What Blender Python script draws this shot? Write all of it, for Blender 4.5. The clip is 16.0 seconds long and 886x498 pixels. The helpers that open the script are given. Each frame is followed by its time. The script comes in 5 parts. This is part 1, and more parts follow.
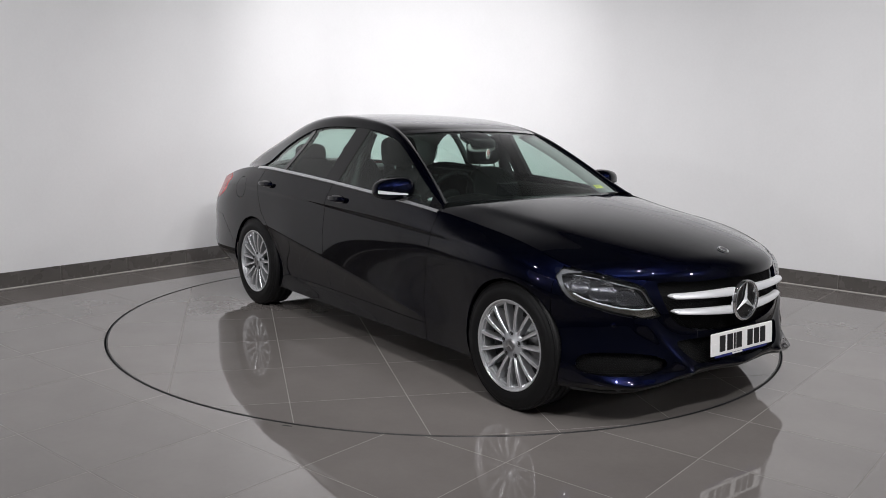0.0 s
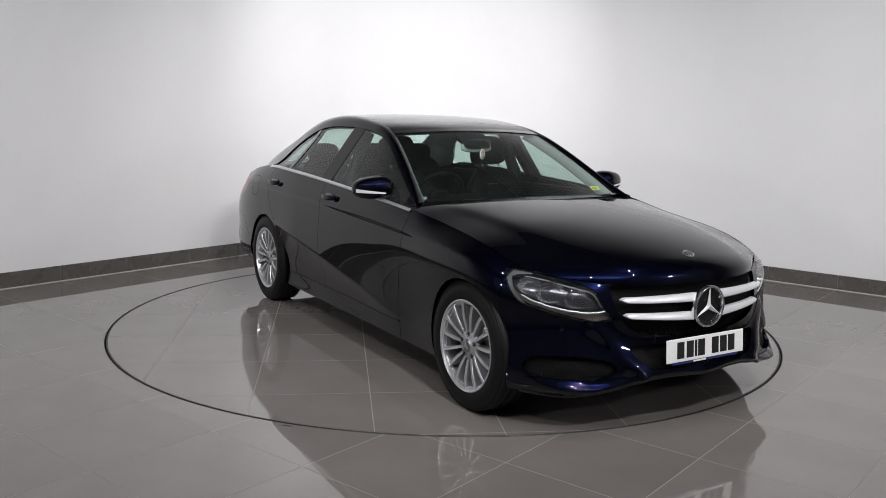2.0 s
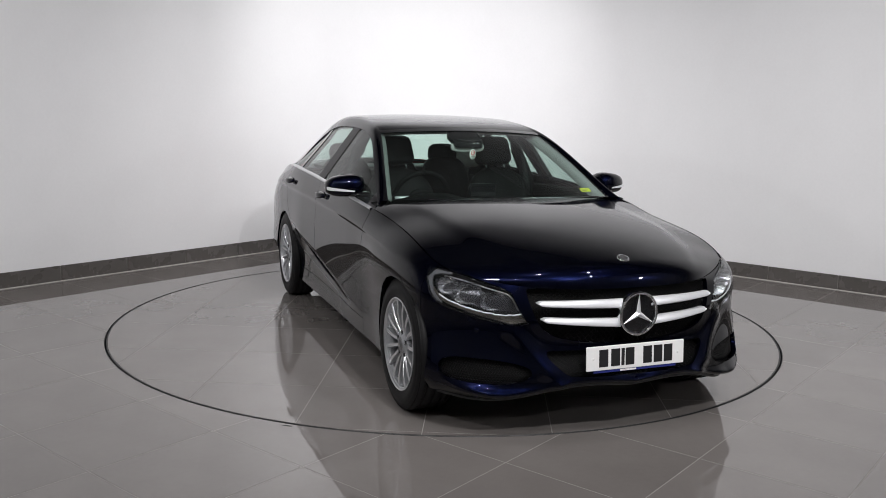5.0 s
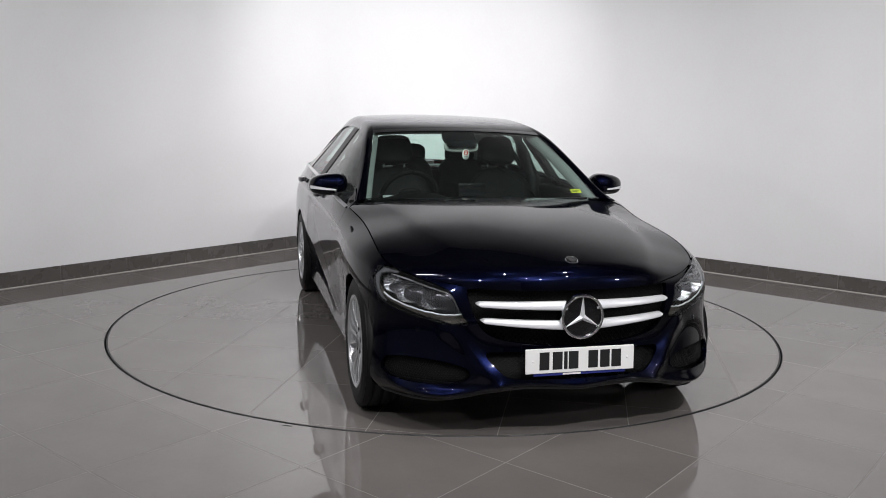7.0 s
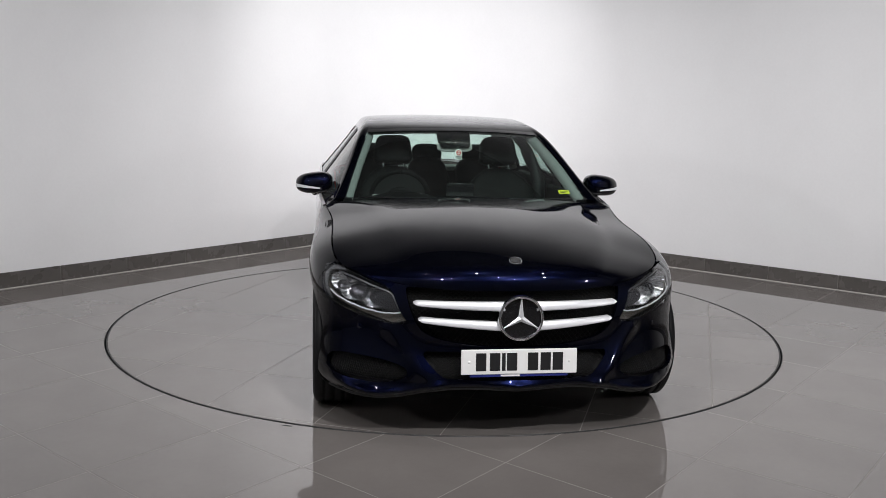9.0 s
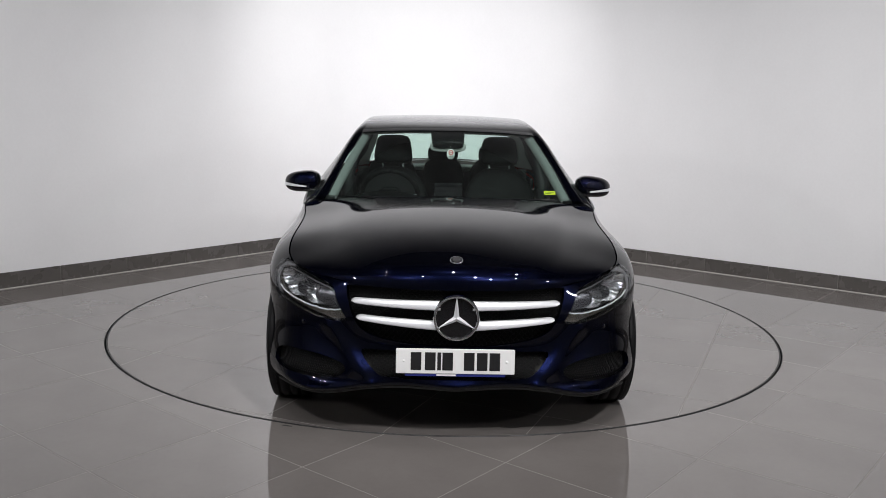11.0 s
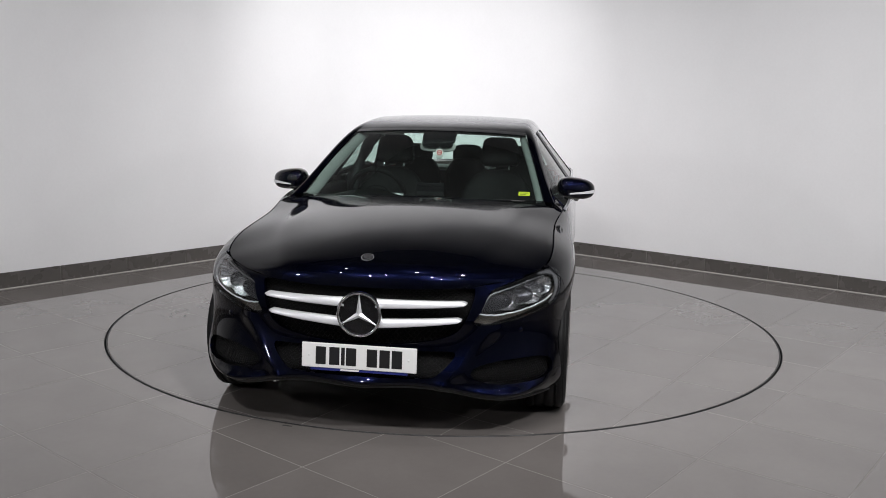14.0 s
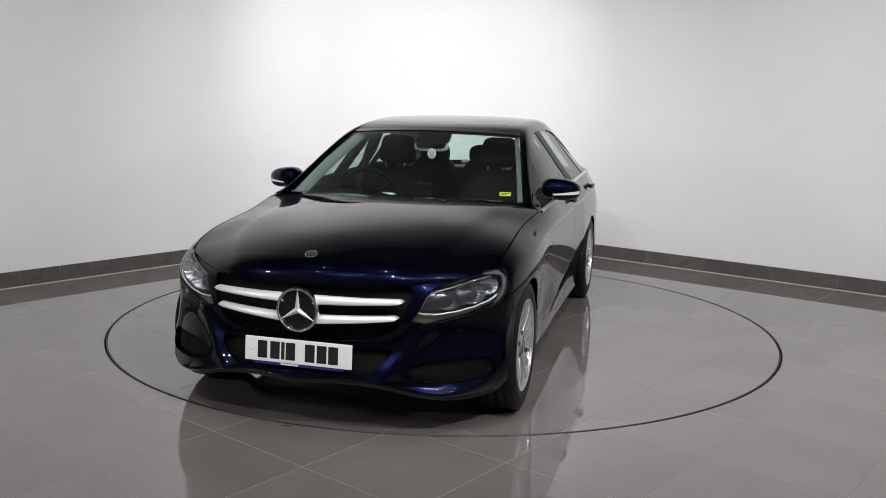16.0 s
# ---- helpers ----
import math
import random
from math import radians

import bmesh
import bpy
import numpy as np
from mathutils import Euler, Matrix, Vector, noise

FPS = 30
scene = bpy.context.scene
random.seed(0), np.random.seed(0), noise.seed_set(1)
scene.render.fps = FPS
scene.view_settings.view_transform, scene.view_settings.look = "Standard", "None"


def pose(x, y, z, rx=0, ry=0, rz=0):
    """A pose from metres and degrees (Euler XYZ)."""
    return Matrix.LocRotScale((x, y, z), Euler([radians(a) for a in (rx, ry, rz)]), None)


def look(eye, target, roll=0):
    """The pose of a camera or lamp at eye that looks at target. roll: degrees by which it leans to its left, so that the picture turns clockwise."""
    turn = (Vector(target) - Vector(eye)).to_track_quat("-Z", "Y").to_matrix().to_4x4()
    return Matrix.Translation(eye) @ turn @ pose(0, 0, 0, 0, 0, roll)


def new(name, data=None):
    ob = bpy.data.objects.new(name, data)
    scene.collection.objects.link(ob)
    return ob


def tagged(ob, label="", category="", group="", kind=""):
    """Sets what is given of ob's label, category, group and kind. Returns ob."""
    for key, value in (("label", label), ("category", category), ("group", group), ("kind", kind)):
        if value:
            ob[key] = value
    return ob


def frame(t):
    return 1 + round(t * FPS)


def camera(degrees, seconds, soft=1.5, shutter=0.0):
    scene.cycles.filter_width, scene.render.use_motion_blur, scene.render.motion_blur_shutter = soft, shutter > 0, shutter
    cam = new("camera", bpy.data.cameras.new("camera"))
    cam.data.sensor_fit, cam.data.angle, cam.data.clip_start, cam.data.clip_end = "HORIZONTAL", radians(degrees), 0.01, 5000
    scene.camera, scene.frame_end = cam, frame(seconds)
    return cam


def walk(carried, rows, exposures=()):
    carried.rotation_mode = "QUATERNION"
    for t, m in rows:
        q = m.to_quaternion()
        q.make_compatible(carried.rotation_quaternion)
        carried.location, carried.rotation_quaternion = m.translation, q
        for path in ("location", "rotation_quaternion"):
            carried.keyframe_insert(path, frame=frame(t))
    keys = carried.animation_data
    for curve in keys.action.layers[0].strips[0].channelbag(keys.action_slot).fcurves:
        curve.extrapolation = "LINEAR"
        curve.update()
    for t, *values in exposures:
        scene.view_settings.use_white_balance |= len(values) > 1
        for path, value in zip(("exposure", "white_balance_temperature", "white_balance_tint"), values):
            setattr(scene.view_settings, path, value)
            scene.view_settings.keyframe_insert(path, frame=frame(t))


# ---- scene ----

# ---------------------------------------------------------------- camera
cam = camera(54.44, 16.0, soft=0.7)
EYE = (0.0, -6.031, 1.471)
AIM = (EYE[0] - math.sin(radians(0.148)) * math.cos(radians(9.079)),
       EYE[1] + math.cos(radians(0.148)) * math.cos(radians(9.079)),
       EYE[2] - math.sin(radians(9.079)))
VIEW = look(EYE, AIM, 1.2426)
walk(cam, [(0.0, VIEW), (16.0, VIEW)])

# ---------------------------------------------------------------- plan of the room
TILE = 0.605
TURN = radians(51.2)
EL = Vector((math.cos(TURN), math.sin(TURN), 0))      # towards the back corner, along the left wall
ER = Vector((math.sin(TURN), -math.cos(TURN), 0))     # along the right wall
ROOM = Matrix((ER, EL, (0, 0, 1))).transposed().to_4x4()
X_WALL, Y_WALL, X_FAR, Y_FAR, CEIL = -3.15, 3.24, 7.6, -7.4, 6.0
COVE = 1.335                                          # radius of the back corner
RING = 2.264                                          # radius of the turntable's groove


def at_room(x, y, z):
    return ROOM @ Vector((x, y, z))


# ---------------------------------------------------------------- light
world = bpy.data.worlds.new("studio_dark")
scene.world = world
world.use_nodes = True
world.node_tree.nodes["Background"].inputs[0].default_value = (0.5, 0.55, 0.6, 1)
world.node_tree.nodes["Background"].inputs[1].default_value = 0.0
scene.view_settings.exposure = 0.0


def spot(name, eye, target, watts, angle, blend, radius, colour=(1.0, 0.97, 0.94)):
    d = bpy.data.lights.new(name, "SPOT")
    d.energy, d.spot_size, d.spot_blend, d.shadow_soft_size, d.color = watts, radians(angle), blend, radius, colour
    ob = new(name, d)
    ob.matrix_world = look(eye, target)
    return ob


LAMPS = []                                            # places of the ceiling spots, for their housings
WARM = (0.995, 0.98, 0.992)
for eye, aim, watts, angle in (((-0.12, -0.9, 3.7), (-0.55, 4.4, 0.35), 240, 92), ((-0.06, 0.3, 3.7), (-0.55, 4.4, 1.45), 258, 78)):
    spot("spot_light_back", eye, aim, watts, angle, 1.0, 0.06, WARM)
    LAMPS.append((eye, aim))
for px, py, tx, ty, watts in ((-3.4, -2.6, -3.2, 1.2, 125), (3.4, -2.6, 3.4, 1.2, 250), (-2.2, -3.9, -1.6, 0.8, 45), (2.2, -3.9, 1.8, 0.8, 90),
                              (-0.8, -4.3, -0.4, 0.5, 78), (0.8, -4.3, 0.4, 0.5, 165), (-1.6, -5.3, -0.8, -2.2, 205), (1.6, -5.3, 0.8, -2.2, 380), (-1.5, -2.3, -0.6, 0.0, 22), (0.1, -2.5, 0.0, 0.0, 60), (1.6, -2.3, 0.6, 0.0, 60)):
    eye, aim = (px, py, 3.72), (tx, ty, 0.9)
    spot("spot_light", eye, aim, watts, 112, 1.0, 0.035, WARM)
    LAMPS.append((eye, aim))

for px, py, tx, ty, watts in ((-4.6, -4.2, 1.0, 1.2, 125), (4.6, -4.2, -1.2, 1.2, 110)):   # the two low side lamps throw the car's shadow on the walls
    eye, aim = (px, py, 2.33), (tx, ty, 0.9)
    spot("spot_light_side", eye, aim, watts, 100, 1.0, 0.10, WARM)
    LAMPS.append((eye, aim))

# ---------------------------------------------------------------- materials
def nodes_of(name):
    m = bpy.data.materials.new(name)
    m.use_nodes = True
    nt = m.node_tree
    return m, nt, nt.nodes["Principled BSDF"]


def link(nt, a, b):
    nt.links.new(a, b)


def noise_tex(nt, scale, detail=4.0, rough=0.55, coord="Object"):
    c = nt.nodes.new("ShaderNodeTexCoord")
    n = nt.nodes.new("ShaderNodeTexNoise")
    n.inputs["Scale"].default_value, n.inputs["Detail"].default_value, n.inputs["Roughness"].default_value = scale, detail, rough
    link(nt, c.outputs[coord], n.inputs["Vector"])
    return n


def ramp(nt, src, stops):
    r = nt.nodes.new("ShaderNodeValToRGB")
    e = r.color_ramp.elements
    while len(e) < len(stops):
        e.new(0.5)
    for el, (p, c) in zip(e, stops):
        el.position, el.color = p, (*c, 1)
    link(nt, src, r.inputs[0])
    return r


def plain(name, colour, rough=0.5, metal=0.0, coat=0.0, bump=0.0, scale=60.0, vary=0.15, spec=0.5):
    """A surface with grain at two scales."""
    m, nt, b = nodes_of(name)
    n = noise_tex(nt, scale)
    big = noise_tex(nt, scale / 14)
    mix = nt.nodes.new("ShaderNodeMix")
    mix.data_type = "FLOAT"
    mix.inputs[0].default_value = 0.5
    link(nt, n.outputs[0], mix.inputs[2]), link(nt, big.outputs[0], mix.inputs[3])
    lo, hi = [c * (1 - vary) for c in colour], [min(1, c * (1 + vary)) for c in colour]
    r = ramp(nt, mix.outputs[0], [(0.3, lo), (0.7, hi)])
    link(nt, r.outputs[0], b.inputs["Base Color"])
    b.inputs["Roughness"].default_value, b.inputs["Metallic"].default_value = rough, metal
    b.inputs["Coat Weight"].default_value, b.inputs["Coat Roughness"].default_value = coat, 0.03
    b.inputs["Specular IOR Level"].default_value = spec
    if bump:
        k = nt.nodes.new("ShaderNodeBump")
        k.inputs["Strength"].default_value, k.inputs["Distance"].default_value = bump, 0.002
        link(nt, n.outputs[0], k.inputs["Height"]), link(nt, k.outputs[0], b.inputs["Normal"])
    return m


def glass(name, tint, veil):
    """A thin pane: clear tint, mirror-like gloss that grows towards grazing view, a faint painted haze."""
    m, nt, b = nodes_of(name)
    nt.nodes.remove(b)
    t, g, f, mix = (nt.nodes.new("ShaderNode" + k) for k in ("BsdfTransparent", "BsdfGlossy", "LayerWeight", "MixShader"))
    t.inputs[0].default_value, g.inputs["Roughness"].default_value, f.inputs[0].default_value = (*tint, 1), 0.0, 0.5
    p5 = nt.nodes.new("ShaderNodeMath"); p5.operation = "POWER"; p5.inputs[1].default_value = 5.0
    sc = nt.nodes.new("ShaderNodeMath"); sc.operation = "MULTIPLY_ADD"; sc.inputs[1].default_value = 0.93; sc.inputs[2].default_value = 0.07
    link(nt, f.outputs["Facing"], p5.inputs[0]), link(nt, p5.outputs[0], sc.inputs[0])
    link(nt, sc.outputs[0], mix.inputs[0]), link(nt, t.outputs[0], mix.inputs[1]), link(nt, g.outputs[0], mix.inputs[2])
    # pale diffuse share painted in for the haze of reflections on the pane
    haze, haze_mix = nt.nodes.new("ShaderNodeBsdfDiffuse"), nt.nodes.new("ShaderNodeMixShader")
    haze.inputs[0].default_value = (0.75, 0.8, 0.78, 1)
    r = ramp(nt, noise_tex(nt, 6.0, 6).outputs[0], [(0.3, (veil * 0.7,) * 3), (0.75, (veil * 1.3,) * 3)])
    link(nt, r.outputs[0], haze_mix.inputs[0]), link(nt, mix.outputs[0], haze_mix.inputs[1]), link(nt, haze.outputs[0], haze_mix.inputs[2])
    link(nt, haze_mix.outputs[0], nt.nodes["Material Output"].inputs[0])
    return m


def porcelain(name, lo, hi, rough, ior=1.5):
    """Polished stoneware: cloudy grey, each tile a little apart, faint scuffs in the gloss."""
    m, nt, b = nodes_of(name)
    big, fine = noise_tex(nt, 1.7, 5), noise_tex(nt, 38, 3)
    info = nt.nodes.new("ShaderNodeObjectInfo")
    a1 = nt.nodes.new("ShaderNodeMath"); a1.operation = "MULTIPLY_ADD"
    link(nt, info.outputs["Random"], a1.inputs[0]); a1.inputs[1].default_value = 0.22
    link(nt, big.outputs[0], a1.inputs[2])
    a2 = nt.nodes.new("ShaderNodeMath"); a2.operation = "MULTIPLY_ADD"
    link(nt, fine.outputs[0], a2.inputs[0]); a2.inputs[1].default_value = 0.18
    link(nt, a1.outputs[0], a2.inputs[2])
    r = ramp(nt, a2.outputs[0], [(0.4, lo), (0.95, hi)])
    link(nt, r.outputs[0], b.inputs["Base Color"])
    b.inputs["IOR"].default_value = ior
    rr = ramp(nt, noise_tex(nt, 5.0, 6).outputs[0], [(0.35, (rough,) * 3), (0.75, (rough * 2.2,) * 3)])
    link(nt, rr.outputs[0], b.inputs["Roughness"])
    k = nt.nodes.new("ShaderNodeBump")
    k.inputs["Strength"].default_value, k.inputs["Distance"].default_value = 0.004, 0.002
    link(nt, noise_tex(nt, 4.0, 2).outputs[0], k.inputs["Height"]), link(nt, k.outputs[0], b.inputs["Normal"])
    return m


def car_paint():
    m, nt, b = nodes_of("navy_metallic_paint")
    n = noise_tex(nt, 2600, 1)
    r = ramp(nt, n.outputs[0], [(0.35, (0.0010, 0.0015, 0.0070)), (0.7, (0.0024, 0.0038, 0.0175))])
    link(nt, r.outputs[0], b.inputs["Base Color"])
    b.inputs["Metallic"].default_value, b.inputs["Roughness"].default_value = 0.9, 0.29
    b.inputs["Specular Tint"].default_value = (0.02, 0.03, 0.12, 1)
    b.inputs["Coat Weight"].default_value, b.inputs["Coat Roughness"].default_value = 1.0, 0.02
    b.inputs["Coat IOR"].default_value = 1.42
    k = nt.nodes.new("ShaderNodeBump")
    k.inputs["Strength"].default_value, k.inputs["Distance"].default_value = 0.02, 0.0005
    link(nt, noise_tex(nt, 140, 2).outputs[0], k.inputs["Height"]), link(nt, k.outputs[0], b.inputs["Coat Normal"])
    return m


PAINT = car_paint()
WALL = plain("white_wall_paint", (0.80, 0.80, 0.81), 0.75, bump=0.05, scale=45, vary=0.02)
CEILING = plain("dark_ceiling", (0.09, 0.09, 0.092), 0.8)
STONE = porcelain("grey_polished_tile", (0.162, 0.148, 0.140), (0.213, 0.196, 0.186), 0.02, 1.82)
SKIRT = porcelain("dark_grey_tile", (0.085, 0.079, 0.074), (0.13, 0.12, 0.113), 0.2)
GROUT = plain("pale_grout", (0.27, 0.256, 0.24), 0.85, bump=0.2, scale=200)
SEALANT = plain("pale_sealant", (0.55, 0.53, 0.50), 0.6)
RUBBER = plain("black_rubber", (0.0045, 0.0045, 0.005), 0.55, bump=0.1, scale=300, spec=0.22)
TRIM = plain("black_plastic", (0.012, 0.012, 0.013), 0.45, bump=0.05, scale=400)
MESH = plain("black_mesh_plastic", (0.0025, 0.0025, 0.0027), 0.5, spec=0.2)
GLOSS = plain("gloss_black", (0.006, 0.006, 0.007), 0.12, coat=1.0)
CHROME = plain("chrome", (0.82, 0.83, 0.85), 0.08, 1.0, vary=0.02)
SATIN = plain("satin_silver", (0.74, 0.75, 0.77), 0.36, 0.35, vary=0.03)
ALLOY = plain("silver_alloy", (0.62, 0.63, 0.65), 0.28, 0.75, coat=0.6, vary=0.06)
HUB = plain("silver_hub_paint", (0.42, 0.43, 0.45), 0.42, 0.6, vary=0.08)
STEEL = plain("brake_steel", (0.30, 0.30, 0.31), 0.4, 1.0)
GLASS = glass("tinted_car_glass", (0.80, 0.93, 0.88), 0.006)
SIDEGLASS = glass("green_tinted_side_glass", (0.62, 0.75, 0.70), 0.018)
LENS = glass("clear_lens", (0.92, 0.94, 0.96), 0.004)
CLOTH = plain("black_leather", (0.0032, 0.0032, 0.0034), 0.6, bump=0.25, scale=220, spec=0.09)
HEADLINER = plain("grey_headlining", (0.40, 0.40, 0.39), 0.9, bump=0.1, scale=300)
LINING = plain("grey_pillar_lining", (0.22, 0.23, 0.225), 0.85, bump=0.1, scale=300)
WHITE = plain("white_plate", (0.84, 0.84, 0.83), 0.3, vary=0.02)
INK = plain("black_lettering", (0.012, 0.012, 0.013), 0.45)
BLUE = plain("blue_strip", (0.02, 0.03, 0.20), 0.4)
YELLOW = plain("yellow_sticker", (0.75, 0.78, 0.04), 0.5)
BOWL = plain("smoked_housing", (0.10, 0.10, 0.108), 0.24, 0.8, bump=0.6, scale=70, vary=0.5)
FACET = plain("faceted_chrome", (0.80, 0.81, 0.84), 0.22, 1.0, bump=1.0, scale=110, vary=0.3)
FROST = plain("frosted_lamp_edge", (0.11, 0.11, 0.114), 0.35, 0.1, coat=0.3, scale=90, vary=0.2)
TAG = plain("red_print", (0.55, 0.03, 0.03), 0.5)
RED = plain("red_lens", (0.55, 0.010, 0.008), 0.25, coat=0.2)
AMBER = plain("smoked_amber", (0.13, 0.115, 0.095), 0.2, 0.4, coat=1.0, scale=160, vary=0.5)

# ---------------------------------------------------------------- mesh tools
def mesh_of(name, verts, faces, material, smooth=True):
    me = bpy.data.meshes.new(name)
    me.from_pydata([tuple(map(float, v)) for v in verts], [], [tuple(int(i) for i in f) for f in faces])
    me.materials.append(material)
    if smooth:
        me.polygons.foreach_set("use_smooth", [True] * len(me.polygons))
    me.update()
    return me


def piece(name, verts, faces, material, parent=None, label="", smooth=True):
    ob = new(name, mesh_of(name, verts, faces, material, smooth))
    ob.parent = parent
    return tagged(ob, label)


def part(name, bm, material, parent=None, label="", smooth=False, angle=None):
    me = bpy.data.meshes.new(name)
    bmesh.ops.recalc_face_normals(bm, faces=bm.faces)
    if smooth:
        for f in bm.faces:
            f.smooth = True
        if angle:
            for e in bm.edges:
                if len(e.link_faces) == 2 and e.calc_face_angle(0) > radians(angle):
                    e.smooth = False
    bm.to_mesh(me)
    bm.free()
    me.materials.append(material)
    ob = new(name, me)
    ob.parent = parent
    return tagged(ob, label)


def box_bm(size, centre=(0, 0, 0), bevel=0.0, segs=2, m=None):
    bm = bmesh.new()
    bmesh.ops.create_cube(bm, size=1.0)
    bmesh.ops.scale(bm, vec=size, verts=bm.verts)
    if bevel:
        bmesh.ops.bevel(bm, geom=bm.edges[:], offset=bevel, segments=segs, affect="EDGES", profile=0.5)
    bmesh.ops.translate(bm, vec=centre, verts=bm.verts)
    if m:
        bmesh.ops.transform(bm, matrix=m, verts=bm.verts)
    return bm


def lathe(profile, n, axis="y", closed=False):
    """Verts and faces of (radius, along) turned round an axis."""
    V, F, k = [], [], len(profile)
    for i in range(n):
        a = 2 * math.pi * i / n
        for r, h in profile:
            V.append((r * math.cos(a), h, r * math.sin(a)) if axis == "y" else (r * math.cos(a), r * math.sin(a), h) if axis == "z" else (h, r * math.cos(a), r * math.sin(a)))
    for i in range(n):
        j = (i + 1) % n
        for p in range(k if closed else k - 1):
            q = (p + 1) % k
            F.append((i * k + p, i * k + q, j * k + q, j * k + p))
    return V, F


def tube(points, radius, n=8):
    """A round bar along points."""
    P = [Vector(p) for p in points]
    V, F = [], []
    for i, p in enumerate(P):
        d = (P[min(i + 1, len(P) - 1)] - P[max(i - 1, 0)]).normalized()
        a = d.cross(Vector((0, 0, 1)) if abs(d.z) < 0.9 else Vector((1, 0, 0))).normalized()
        b = d.cross(a)
        r = radius[i] if isinstance(radius, (list, tuple)) else radius
        for k in range(n):
            t = 2 * math.pi * k / n
            V.append(p + a * (r * math.cos(t)) + b * (r * math.sin(t)))
    for i in range(len(P) - 1):
        for k in range(n):
            F.append((i * n + k, i * n + (k + 1) % n, (i + 1) * n + (k + 1) % n, (i + 1) * n + k))
    F.append(tuple(range(n - 1, -1, -1)))
    F.append(tuple((len(P) - 1) * n + k for k in range(n)))
    return V, F


def spline(xs, ys, x):
    """Natural cubic spline through (xs, ys), at x."""
    xs, ys, x = np.asarray(xs, float), np.asarray(ys, float), np.asarray(x, float)
    n = len(xs)
    h = np.diff(xs)
    A, r = np.eye(n), np.zeros((n,) + ys.shape[1:])
    for i in range(1, n - 1):
        A[i, i - 1], A[i, i], A[i, i + 1] = h[i - 1], 2 * (h[i - 1] + h[i]), h[i]
        r[i] = 6 * ((ys[i + 1] - ys[i]) / h[i] - (ys[i] - ys[i - 1]) / h[i - 1])
    M = np.linalg.solve(A, r.reshape(n, -1)).reshape(r.shape)
    i = np.clip(np.searchsorted(xs, x) - 1, 0, n - 2)
    ex = (slice(None),) + (None,) * (ys.ndim - 1)
    t0, t1, hh = (xs[i + 1] - x)[ex], (x - xs[i])[ex], h[i][ex]
    return M[i] * t0 ** 3 / (6 * hh) + M[i + 1] * t1 ** 3 / (6 * hh) + (ys[i] / hh - M[i] * hh / 6) * t0 + (ys[i + 1] / hh - M[i + 1] * hh / 6) * t1


def inside(P, poly):
    """Signed distance of 2D points to a closed outline, negative inside."""
    P, Q = np.asarray(P, float), np.asarray(poly, float)
    d, odd = np.full(P.shape[:-1], 1e9), np.zeros(P.shape[:-1], bool)
    for a, b in zip(Q, np.roll(Q, -1, 0)):
        e, w = b - a, P - a
        t = np.clip((w @ e) / (e @ e), 0, 1)
        d = np.minimum(d, np.linalg.norm(w - t[..., None] * e, axis=-1))
        c = (a[1] > P[..., 1]) != (b[1] > P[..., 1])
        with np.errstate(divide="ignore", invalid="ignore"):
            xx = a[0] + (P[..., 1] - a[1]) / (e[1] if e[1] else 1e-12) * e[0]
        odd ^= c & (P[..., 0] < xx)
    return np.where(odd, -d, d)


def rounded(poly, n=5, closed=True):
    """An outline smoothed by corner cutting."""
    Q = np.asarray(poly, float)
    for _ in range(n):
        R = np.roll(Q, -1, 0)
        Q = np.stack([0.75 * Q + 0.25 * R, 0.25 * Q + 0.75 * R], 1).reshape(-1, Q.shape[1])
        if len(Q) > 150:
            break
    return Q


